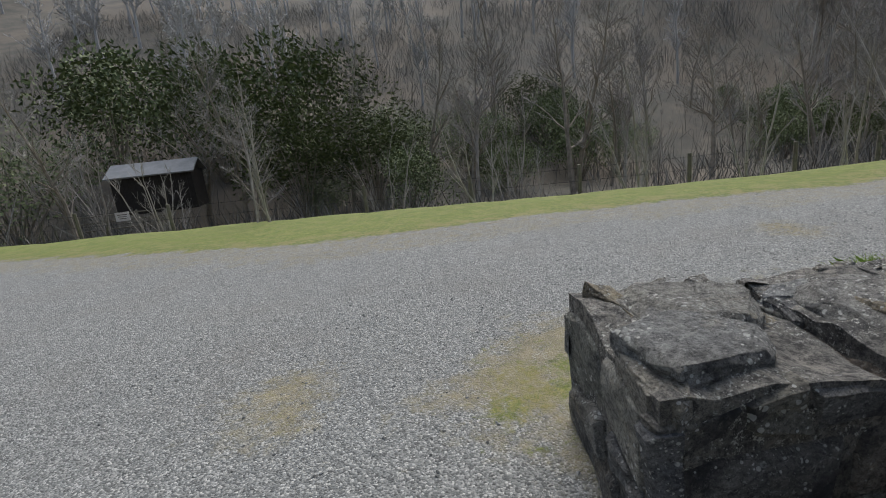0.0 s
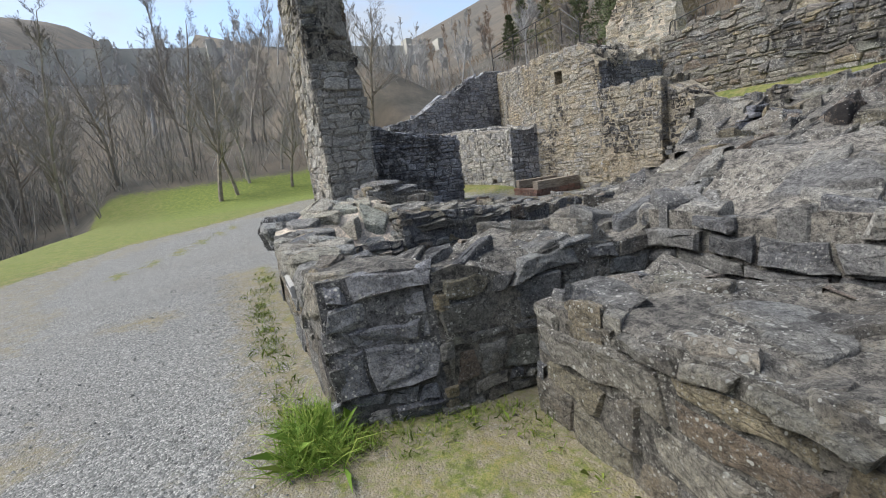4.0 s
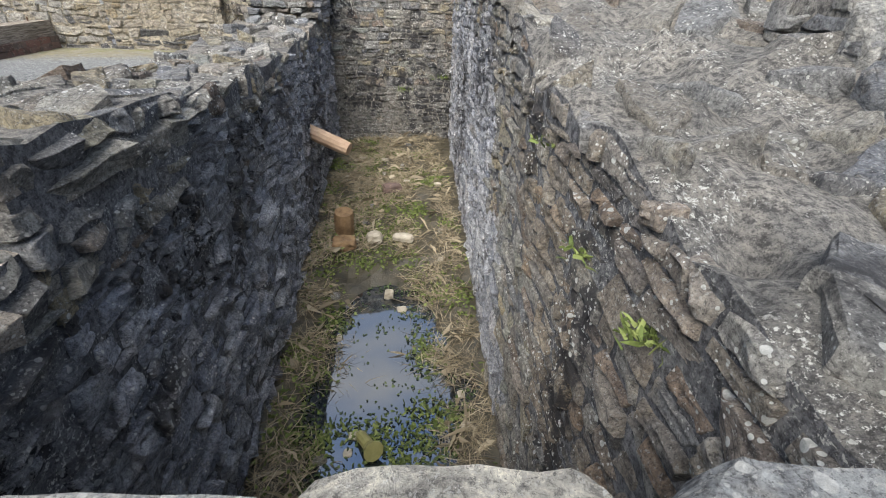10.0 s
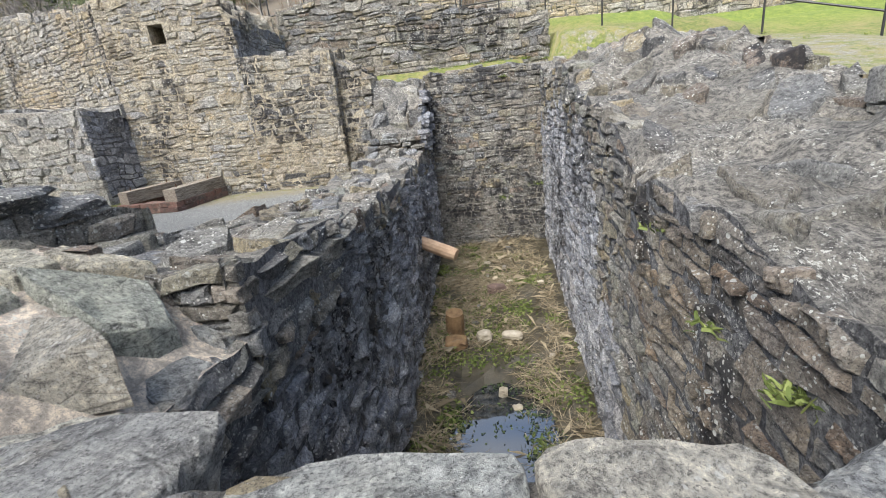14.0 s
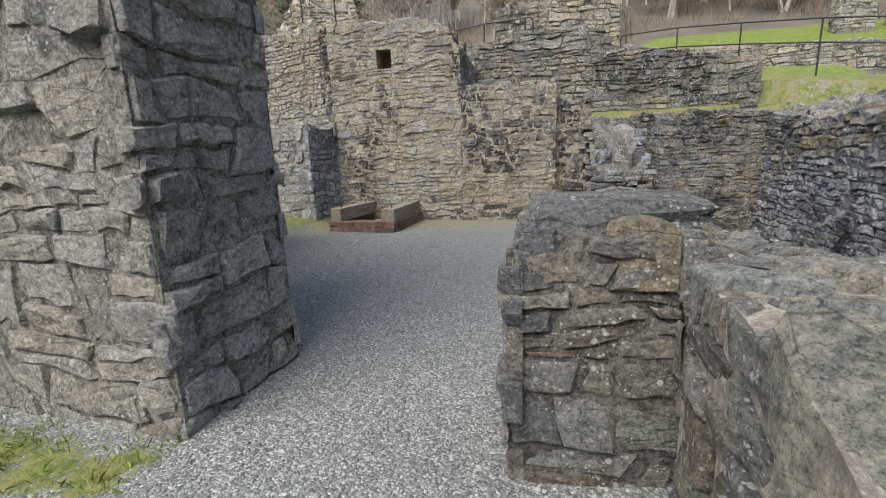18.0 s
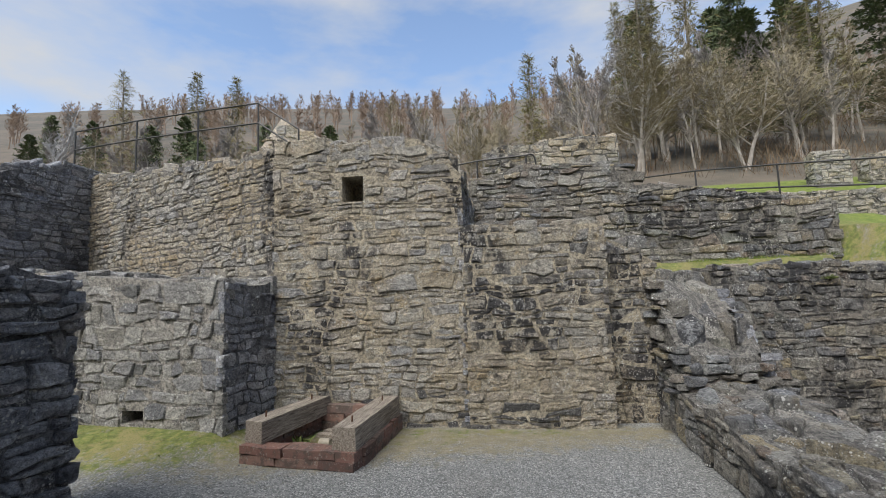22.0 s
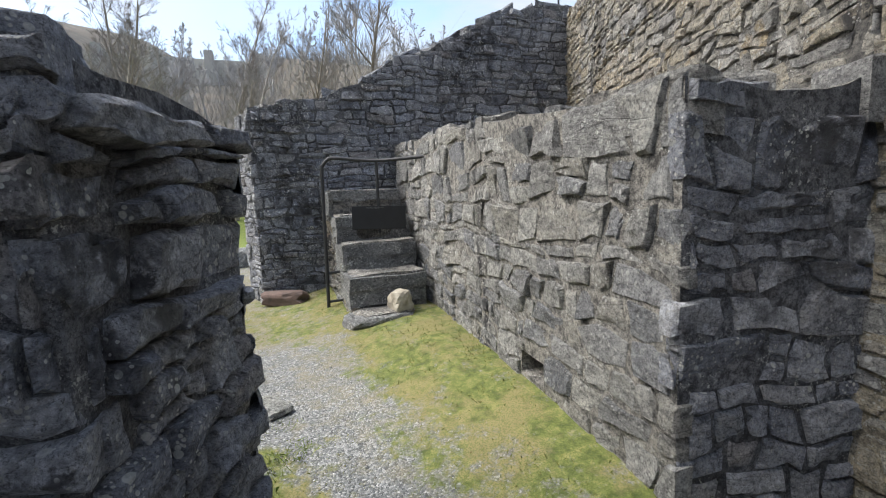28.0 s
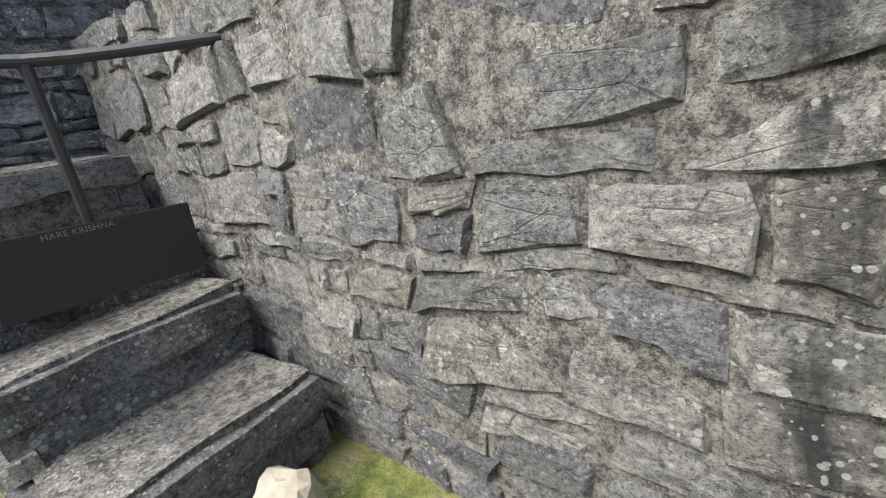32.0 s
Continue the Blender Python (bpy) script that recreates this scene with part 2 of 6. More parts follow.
M_GREY = stone_material("grey_rubble", GREY, 0.25, 0.3, 0.9)
M_WARM = stone_material("buff_rubble", WARM, 0.8, 0.28, 0.7)
# Bluish dark rubble: whole walls in the west, elsewhere mostly single east faces.
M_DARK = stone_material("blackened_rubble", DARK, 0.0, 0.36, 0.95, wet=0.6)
M_SOOT = stone_material("sooty_buff_rubble", WARM, 0.9, 0.66, 0.5)
M_PALE = stone_material("pale_slabs", PALE, 0.3, 0.08, 0.6)
M_BLUEGREY = stone_material("blue_grey_boulder", ((0.30, 0.325, 0.35), (0.36, 0.38, 0.40)), 0.15, 0.24, 1.0)
M_LIME = stone_material("lime_washed_rubble", ((0.34, 0.335, 0.32), (0.56, 0.54, 0.50), (0.42, 0.415, 0.40), (0.62, 0.60, 0.56), (0.48, 0.44, 0.37), (0.30, 0.30, 0.295)), 0.35, 0.24, 0.9)
M_BURNT = stone_material("scorched_rubble", ((0.04, 0.04, 0.042), (0.15, 0.145, 0.14), (0.07, 0.07, 0.075), (0.22, 0.20, 0.18)), 0.0, 0.3, 0.4)
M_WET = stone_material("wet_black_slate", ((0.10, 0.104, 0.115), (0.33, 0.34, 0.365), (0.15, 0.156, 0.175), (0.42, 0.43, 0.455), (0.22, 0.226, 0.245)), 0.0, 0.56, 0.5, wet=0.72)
M_TOWER = stone_material("dark_grey_rubble", ((0.30, 0.31, 0.325), (0.52, 0.51, 0.48), (0.38, 0.385, 0.40), (0.58, 0.575, 0.56), (0.44, 0.43, 0.40), (0.34, 0.335, 0.33)), 0.15, 0.22, 1.0, wet=0.25)
M_RUSTY = stone_material("rust_stained_rubble", ((0.13, 0.125, 0.125), (0.31, 0.27, 0.22), (0.20, 0.175, 0.155), (0.36, 0.35, 0.32), (0.27, 0.19, 0.13), (0.24, 0.24, 0.24)), 0.35, 0.34, 1.0, wet=0.25)
M_DAMP = stone_material("damp_rubble", GREY, 0.2, 0.5, 0.6, wet=0.2)
M_WALLW = stone_material("grey_and_buff_rubble", ((0.17, 0.175, 0.19), (0.44, 0.43, 0.395), (0.25, 0.257, 0.275), (0.38, 0.36, 0.315), (0.19, 0.198, 0.215), (0.50, 0.485, 0.445), (0.31, 0.315, 0.33)), 0.0, 0.2, 0.7)
M_GREY_I = stone_material("grey_rubble_far", GREY, 0.25, 0.3, 0.9, True)
M_WARM_I = stone_material("buff_rubble_far", WARM, 0.75, 0.34, 0.6, True)
M_DARK_I = stone_material("blackened_rubble_far", DARK, 0.0, 0.36, 0.95, True, wet=0.6)
M_SOOT_I = stone_material("sooty_buff_rubble_far", WARM, 0.9, 0.66, 0.5, True)
FAR = {M_GREY: M_GREY_I, M_WARM: M_WARM_I, M_DARK: M_DARK_I, M_PALE: M_GREY_I, M_SOOT: M_SOOT_I, M_WET: M_DARK_I, M_RUSTY: M_GREY_I, M_TOWER: M_GREY_I, M_LIME: M_WARM_I, M_BURNT: M_DARK_I}


def mortar_material(name, light, dark, stain=0.3, fleck=0.75):
    m = Mat(name, 0.95)
    peb, grit, mid = m.cells(130), m.noise(95, 6, 0.85), m.noise(20, 9, 0.8)
    col = m.ramp(m.noise(2.2, 6, 0.7), (0.35, dark), (0.65, light))
    col = m.mix(1.0, col, m.ramp(mid, (0.42, (1 - 0.93 * fleck,) * 3), (0.49, (0.95, 0.95, 0.95)), (0.58, (1.6, 1.58, 1.5))), "MULTIPLY")
    col = m.mix(m.step(peb, 0.08, 0.30, 0.7, 0.0), col, m.mix(m.step(m.noise(30, 2, 0.5), 0.45, 0.6), (0.06, 0.06, 0.06), (0.52, 0.50, 0.45)))
    col = m.mix(m.step(grit, 0.525, 0.57, 0.0, fleck), col, (0.035, 0.034, 0.032))
    col = m.mix(m.step(m.noise(0.9, 6, 0.65), 0.64 - stain * 0.3, 0.72, 0.0, 0.8), col, (0.03, 0.03, 0.032))
    col = m.mix(m.math("MULTIPLY", m.step(m.noise(45, 5, 0.8), 0.56, 0.59), m.step(m.noise(2.3, 5, 0.65), 0.48, 0.56)), col, (0.62, 0.62, 0.57))
    h = m.math("ADD", m.math("MULTIPLY", peb, -0.15), m.math("ADD", m.math("MULTIPLY", mid, 1.3), m.math("MULTIPLY", grit, 0.4)))
    return m.done(col, h, 0.035, 1.0)


M_MORTAR = mortar_material("gritty_mortar", (0.25, 0.235, 0.21), (0.12, 0.117, 0.11), 0.3)
M_MORTAR_W = mortar_material("grey_buff_mortar", (0.34, 0.32, 0.29), (0.22, 0.21, 0.192), 0.1)
M_MORTAR_B = mortar_material("buff_mortar", (0.43, 0.38, 0.29), (0.28, 0.25, 0.195), 0.15, 0.55)
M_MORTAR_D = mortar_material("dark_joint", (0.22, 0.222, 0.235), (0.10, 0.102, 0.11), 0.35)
M_MORTAR_P = mortar_material("pale_lime_mortar", (0.60, 0.53, 0.45), (0.47, 0.42, 0.36), 0.0, 0.3)


def ground_material():
    """Gravel yard, mossy grass verge and woodland floor on one sheet, told apart by a painted attribute."""
    m = Mat("ground", 0.95)
    at = m.n.new("ShaderNodeAttribute")
    at.attribute_name = "zone"
    sep = m.n.new("ShaderNodeSeparateColor")
    m.l.new(at.outputs["Color"], sep.inputs["Color"])
    grass_f, wood_f, dirt_f = sep.outputs[0], sep.outputs[1], sep.outputs[2]
    peb = m.cells(80)
    pebc = m.cells(80, "Color")
    sp2 = m.n.new("ShaderNodeSeparateColor")
    m.l.new(pebc, sp2.inputs["Color"])
    gravel = m.ramp(sp2.outputs[0], (0.0, (0.065, 0.068, 0.067)), (0.3, (0.135, 0.141, 0.138)), (0.65, (0.21, 0.217, 0.209)), (0.85, (0.285, 0.289, 0.277)), (1.0, (0.43, 0.43, 0.41)))
    fine = m.noise(120, 3, 0.7)
    gravel = m.mix(m.step(fine, 0.48, 0.62, 0.0, 0.55), gravel, (0.085, 0.083, 0.08))
    gravel = m.mix(m.step(m.cells(30), 0.16, 0.10, 0.0, 0.7), gravel, (0.09, 0.09, 0.092))
    patch = m.noise(0.7, 4, 0.6)
    gravel = m.mix(m.step(patch, 0.5, 0.72, 0.0, 0.3), gravel, (0.15, 0.14, 0.125))
    wob = m.noise(3.5, 5, 0.65)
    dirt = m.ramp(m.noise(6, 5, 0.7), (0.3, (0.13, 0.11, 0.07)), (0.6, (0.24, 0.205, 0.13)), (0.8, (0.31, 0.27, 0.18)))
    dirt = m.mix(m.step(m.noise(40, 4, 0.7), 0.5, 0.62, 0.0, 0.6), dirt, (0.16, 0.155, 0.05))
    turf = m.ramp(m.noise(11, 6, 0.7), (0.36, (0.055, 0.072, 0.016)), (0.5, (0.12, 0.14, 0.032)), (0.64, (0.22, 0.21, 0.07)))
    turf = m.mix(m.step(m.noise(2.1, 5, 0.7), 0.46, 0.58, 0.0, 0.75), turf, (0.22, 0.18, 0.08))
    lush = m.ramp(m.noise(4, 6, 0.7), (0.35, (0.085, 0.125, 0.02)), (0.55, (0.15, 0.19, 0.03)), (0.7, (0.23, 0.245, 0.06)))
    turf = m.mix(at.outputs["Alpha"], turf, lush)
    turf = m.mix(m.step(m.noise(90, 3, 0.7), 0.48, 0.58, 0.0, 0.6), turf, (0.06, 0.085, 0.012))
    wood = m.ramp(m.noise(0.35, 8, 0.78), (0.3, (0.03, 0.032, 0.026)), (0.48, (0.07, 0.066, 0.054)), (0.6, (0.11, 0.095, 0.074)), (0.75, (0.16, 0.135, 0.10)))
    wood = m.mix(m.step(m.noise(0.06, 4, 0.6), 0.47, 0.58, 0.0, 0.5), wood, (0.15, 0.12, 0.088))
    wob2 = m.noise(17, 5, 0.75)
    edge = m.math("ADD", m.math("MULTIPLY", m.math("SUBTRACT", wob, 0.5), 1.1), m.math("MULTIPLY", m.math("SUBTRACT", wob2, 0.5), 0.9))
    lim = lambda f: m.step(m.math("ADD", f, edge), 0.40, 0.62)
    col = m.mix(m.math("MULTIPLY", m.step(m.math("ADD", dirt_f, m.math("MULTIPLY", m.math("SUBTRACT", m.noise(5, 6, 0.75), 0.5), 2.2)), 0.35, 0.95), 0.8), gravel, dirt)
    col = m.mix(lim(grass_f), col, turf)
    col = m.mix(lim(wood_f), col, wood)
    bare = m.step(lim(grass_f), 0.0, 1.0, -0.9, -0.1)
    h = m.math("ADD", m.math("MULTIPLY", peb, bare), m.math("MULTIPLY", m.noise(35, 5, 0.7), 0.9))
    return m.done(col, h, 0.014, 0.7)


M_GROUND = ground_material()


def plain(name, c0, c1, scale=8.0, rough=0.7, metal=0.0, depth=0.004, spec=None):
    m = Mat(name, rough, metal)
    col = m.ramp(m.noise(scale, 6, 0.65), (0.3, c0), (0.7, c1))
    return m.done(col, m.noise(scale * 6, 4, 0.7), depth, 0.5, None, spec)


M_IRON = plain("black_painted_iron", (0.012, 0.013, 0.014), (0.03, 0.03, 0.031), 20, 0.45, 0.0, 0.002)
M_PLATE = plain("matt_black_board", (0.006, 0.006, 0.007), (0.014, 0.014, 0.015), 5, 0.5)
M_SLATE_SIGN = plain("pale_slate_plaque", (0.27, 0.27, 0.265), (0.38, 0.38, 0.37), 14, 0.8)
M_BARK = plain("pale_bark", (0.14, 0.12, 0.095), (0.36, 0.32, 0.26), 3.0, 0.9, 0, 0.01)
M_BIRCH = plain("silver_bark", (0.22, 0.20, 0.175), (0.46, 0.43, 0.385), 2.0, 0.85, 0, 0.01)
M_TWIG = plain("twigs", (0.19, 0.18, 0.165), (0.33, 0.315, 0.29), 1.0, 0.9)
# This pale grey carries the distance haze of the far woods.
M_TWIG_H = plain("pale_grey_twigs", (0.30, 0.30, 0.30), (0.48, 0.475, 0.465), 0.05, 0.9)
M_TWIG_N = plain("reddish_twigs", (0.17, 0.12, 0.09), (0.33, 0.25, 0.18), 0.05, 0.9)
M_TWIG_R = plain("purplish_twigs", (0.16, 0.15, 0.142), (0.29, 0.27, 0.26), 1.0, 0.9)


def foliage(name, a, b, c):
    m = Mat(name, 0.75)
    col = m.ramp(m.island(), (0.0, a), (0.6, b), (1.0, c))
    return m.done(col, None, spec=0.25)


# Undergrowth and scrub are greyed partly to paint in distance haze.
M_BRUSH = foliage("grey_undergrowth", (0.07, 0.072, 0.065), (0.145, 0.14, 0.128), (0.26, 0.25, 0.235))
M_BRUSH_W = foliage("grey_scrub", (0.13, 0.128, 0.12), (0.23, 0.225, 0.21), (0.34, 0.33, 0.31))
M_BRACKEN = foliage("dead_bracken", (0.06, 0.045, 0.025), (0.17, 0.115, 0.07), (0.26, 0.20, 0.13))
M_TWIG_B = foliage("buff_twigs", (0.16, 0.135, 0.085), (0.26, 0.225, 0.15), (0.34, 0.30, 0.20))
M_FIR = foliage("dark_needles", (0.06, 0.08, 0.04), (0.10, 0.13, 0.06), (0.16, 0.185, 0.09))
M_LARCH = foliage("budding_larch", (0.14, 0.13, 0.05), (0.20, 0.175, 0.07), (0.16, 0.165, 0.05))
M_LEAF = foliage("evergreen_leaves", (0.05, 0.07, 0.033), (0.10, 0.13, 0.055), (0.17, 0.205, 0.095))
M_GRASS = foliage("grass_blades", (0.075, 0.115, 0.018), (0.135, 0.195, 0.03), (0.25, 0.265, 0.07))
M_TUFT = foliage("fresh_grass", (0.10, 0.18, 0.025), (0.18, 0.28, 0.045), (0.29, 0.35, 0.08))
M_STRAW = foliage("dead_stems", (0.14, 0.115, 0.08), (0.25, 0.21, 0.14), (0.36, 0.31, 0.22))


# ---- building helpers ----
def mesh_of(name, verts, faces, mats=(), smooth=False):
    me = bpy.data.meshes.new(name)
    me.from_pydata([tuple(v) for v in verts], [], faces)
    for k in mats:
        me.materials.append(k)
    if smooth:
        me.polygons.foreach_set("use_smooth", [True] * len(me.polygons))
    me.update()
    return me


def part(name, bm, material, parent=None, label=""):
    me = bpy.data.meshes.new(name)
    bm.to_mesh(me)
    bm.free()
    me.materials.append(material)
    ob = new(name, me)
    if parent:
        ob.parent = parent
    if label:
        tagged(ob, label)
    return ob


def nz(x, y, z, s=1.0):
    return noise.noise(Vector((x * s, y * s, z * s)))


def lerp(a, b, t):
    return a + (b - a) * t


def tube(bm, pts, radii, sides=6):
    """A tapered tube along points."""
    rings = []
    pts = [Vector(p) for p in pts]
    for k, p in enumerate(pts):
        d = (pts[min(k + 1, len(pts) - 1)] - pts[max(k - 1, 0)]).normalized()
        a = d.orthogonal().normalized()
        b = d.cross(a)
        r = radii[k] if isinstance(radii, (list, tuple)) else radii
        rings.append([bm.verts.new(p + r * (math.cos(t) * a + math.sin(t) * b)) for t in [2 * math.pi * i / sides for i in range(sides)]])
    for r0, r1 in zip(rings, rings[1:]):
        best = min(range(sides), key=lambda s: sum((r0[i].co - r1[(i + s) % sides].co).length for i in range(sides)))
        for i in range(sides):
            bm.faces.new((r0[i], r0[(i + 1) % sides], r1[(i + 1 + best) % sides], r1[(i + best) % sides]))
    bm.faces.new(rings[0][::-1])
    bm.faces.new(rings[-1])
    return bm


def curved(pts, n=5):
    """Points of a smooth curve through the given ones."""
    p = [Vector(q) for q in pts]
    p = [p[0] * 2 - p[1]] + p + [p[-1] * 2 - p[-2]]
    out = []
    for a, b, c, d in zip(p, p[1:], p[2:], p[3:]):
        for k in range(n):
            t = k / n
            out.append(0.5 * (2 * b + (c - a) * t + (2 * a - 5 * b + 4 * c - d) * t * t + (3 * b - a - 3 * c + d) * t ** 3))
    return out + [p[-2]]


def slab_mesh(seed, sub=4, square=9.0):
    """A unit block split from slate: many flat broken faces, chipped arrises, for a wall top; the top faces -y."""
    rnd = random.Random(seed)
    bm = bmesh.new()
    bmesh.ops.create_icosphere(bm, subdivisions=sub, radius=1.0)
    cut = [(Vector((rnd.gauss(0, 1), rnd.gauss(0, 0.45), rnd.gauss(0, 1))).normalized(), rnd.uniform(0.86, 1.15)) for _ in range(14)]
    cut += [(Vector((rnd.gauss(0, 0.16), -1, rnd.gauss(0, 0.16))).normalized(), rnd.uniform(0.8, 0.95))]
    verts = []
    for v in bm.verts:
        d = v.co.normalized()
        q = d / (abs(d.x) ** square + abs(d.y) ** square + abs(d.z) ** square) ** (1 / square)
        for a, lim in cut:
            o = q.dot(a) - lim
            if o > 0:
                q = q - a * o
        for f, amp in ((1.5, 0.06), (4.5, 0.05), (11.0, 0.028)):
            q = q + Vector((nz(q.x * f + seed, q.y * f, q.z * f), nz(q.x * f, q.y * f + seed, q.z * f), nz(q.x * f, q.y * f, q.z * f - seed))) * amp
        verts.append((q.x * 0.5, 0.5 + q.y * 0.5, q.z * 0.5))
    faces = [tuple(v.index for v in f.verts) for f in bm.faces]
    bm.free()
    return verts, faces


BLOCKS = [slab_mesh(340 + k) for k in range(14)]
BLOCK_ME = {}


def block_data(k, mat):
    if (k, mat) not in BLOCK_ME:
        BLOCK_ME[(k, mat)] = mesh_of("stone", *BLOCKS[k], (mat,))
    return BLOCK_ME[(k, mat)]


class Stones:
    """The stones of one wall: the nearest ones to the walk are objects, the rest one joined mesh."""

    def __init__(self, owner, mat, near=(0, 0), limit=290):
        self.owner, self.mat, self.near, self.limit, self.todo = owner, mat, Vector((*near, 1.2)), limit, []

    def add(self, m, k, mat=None):
        self.todo.append((m, k, mat or self.mat))

    def build(self):
        self.todo.sort(key=lambda s: (s[0].translation - self.near).length)
        for m, k, mat in self.todo[: self.limit]:
            ob = new("stone", block_data(k, mat) if isinstance(k, int) else mesh_of("stone", *k, (mat,)))
            ob.parent = self.owner
            ob.matrix_basis = m
        rest = {}
        for m, k, mat in self.todo[self.limit :]:
            rest.setdefault(FAR.get(mat, mat), []).append((m, k))
        for mat, some in rest.items():
            vs, fs, base = [], [], 0
            for m, k in some:
                v, f = BLOCKS[k] if isinstance(k, int) else k
                a = np.array(v) @ np.array(m.to_3x3()).T + np.array(m.translation)
                vs.append(a)
                fs += [tuple(i + base for i in q) for q in f]
                base += len(v)
            ob = new("rubble", mesh_of("rubble", np.concatenate(vs).tolist(), fs, (mat,)))
            ob.parent = self.owner
            tagged(ob, kind="stuff")


def clip(poly, a, b, c):
    """The part of a polygon where a*u + b*v <= c."""
    out = []
    for (u0, v0), (u1, v1) in zip(poly, poly[1:] + poly[:1]):
        d0, d1 = a * u0 + b * v0 - c, a * u1 + b * v1 - c
        if d0 <= 0:
            out.append((u0, v0))
        if d0 * d1 < 0:
            t = d0 / (d0 - d1)
            out.append((lerp(u0, u1, t), lerp(v0, v1, t)))
    return out


def rubble_seeds(u0, u1, v0, v1, w, h, rnd, courses=0.5):
    """Places for stones in wavering courses, with some missing (larger stones) and some doubled (pinnings)."""
    out, v = [], v0 - h * 0.5
    while v < v1 + h:
        u = u0 - w * rnd.random()
        row = h * (0.65 + 0.7 * rnd.random())
        while u < u1 + w:
            if rnd.random() > 0.16:
                vv = v + row * 0.5 + h * courses * (0.5 * rnd.gauss(0, 1) + 1.6 * nz(u * 0.7, v * 0.9, 4.2))
                out.append((u, vv))
                if rnd.random() < 0.13:
                    out.append((u + w * rnd.uniform(0.2, 0.5), vv + h * rnd.uniform(-0.45, 0.45)))
            u += w * (0.5 + 1.0 * rnd.random())
        v += row
    return out


def split_cells(seeds, bound, w, h, keep):
    """The plane cut into one irregular polygon round each seed, w to h being the usual shape."""
    a = np.array(seeds)
    s = a / np.array((w, h))
    cells = []
    for i, (u, v) in enumerate(seeds):
        if not keep(u, v):
            continue
        d = ((s - s[i]) ** 2).sum(1)
        near = np.argsort(d)[1:16]
        poly = list(bound)
        for j in near:
            if len(poly) < 3:
                break
            n = (s[j] - s[i]) / (w, h)
            mid = (a[j] + a[i]) / 2
            poly = clip(poly, n[0], n[1], n[0] * mid[0] + n[1] * mid[1])
        if len(poly) >= 3:
            cells.append(poly)
    return cells


def relief(p, seed):
    """Broken slate: coarse lumps and flat-lying splits, in metres for a rough stone."""
    a = noise.noise(Vector((p.x * 4.5 + seed, p.y * 4.5, p.z * 7.0)))
    b = noise.noise(Vector((p.x * 13.0, p.y * 13.0 + seed, p.z * 26.0)))
    return 0.020 * a + 0.013 * b


def cut_stone(poly, place, rnd, gap=0.012, out=0.02, deep=0.06, bevel=0.012, rough=1.0):
    """One stone on a polygon: tail, chipped arris, broken face. place(u, v, o) gives the point o before the wall's plane."""
    n = len(poly)
    cu, cv = sum(p[0] for p in poly) / n, sum(p[1] for p in poly) / n
    area = 0.5 * abs(sum(p[0] * q[1] - q[0] * p[1] for p, q in zip(poly, poly[1:] + poly[:1])))
    if area < 0.0012:
        return None
    r = math.sqrt(area)
    hu, hv = (max(p[0] for p in poly) - min(p[0] for p in poly)) / 2, (max(p[1] for p in poly) - min(p[1] for p in poly)) / 2
    fu, fv = max(0.5, 1 - gap / hu), max(0.5, 1 - gap / hv)
    ring, step = [], max(0.045, r * 0.36)
    for (u0, v0), (u1, v1) in zip(poly, poly[1:] + poly[:1]):
        L = math.hypot(u1 - u0, v1 - v0)
        if L < r * 0.16:
            ring.append(((u0 + u1) / 2, (v0 + v1) / 2))
            continue
        chip = 0.20 * rnd.random() ** 2
        ring.append((lerp(u0, cu, chip), lerp(v0, cv, chip)))
        m = min(4, int(L / step))
        for k in range(1, m):
            t, o = (k + rnd.uniform(-0.3, 0.3)) / m, rnd.gauss(-0.02, 0.045) * r
            ring.append((lerp(u0, u1, t) + (v1 - v0) / L * o, lerp(v0, v1, t) - (u1 - u0) / L * o))
    ring = [(cu + (u - cu) * fu, cv + (v - cv) * fv) for u, v in ring]
    n = len(ring)
    seed, amp = rnd.uniform(0, 50), rough * min(1.2, 0.45 + r * 3.0) * (0.2 + 0.8 * min(1.0, out / 0.035))
    tu, tv = rnd.gauss(0, 0.07) * rough, rnd.gauss(0, 0.10) * rough

    def face(u, v):
        return out + tu * (u - cu) + tv * (v - cv) + amp * relief(place(u, v, 0.0), seed)

    c = place(cu, cv, 0.0)
    pts = [place(u, v, -deep) for u, v in ring]
    pts += [place(u, v, min(face(u, v), out * 1.5) - bevel * rnd.uniform(0.4, 2.2)) for u, v in ring]
    for lo, hi, inner in ((0.4, 2.0, 1.0), (1.0, 2.5, 0.56)):
        for u, v in ring:
            q = bevel * rnd.uniform(lo, hi)
            u, v = cu + (u - cu) * inner * max(0.5, 1 - q / hu), cv + (v - cv) * inner * max(0.5, 1 - q / hv)
            pts.append(place(u, v, face(u, v)))
    eu, ev = cu + rnd.uniform(-0.2, 0.2) * r, cv + rnd.uniform(-0.2, 0.2) * r
    pts.append(place(eu, ev, face(eu, ev) + 0.004 * rough * rnd.gauss(0.3, 1)))
    fs = []
    for i in range(n):
        j = (i + 1) % n
        fs += [(i, j, n + j, n + i), (n + i, n + j, 2 * n + j, 2 * n + i), (2 * n + i, 2 * n + j, 3 * n + j, 3 * n + i), (3 * n + i, 3 * n + j, 4 * n)]
    return Matrix.Translation(c), ([tuple(p - c) for p in pts], fs)


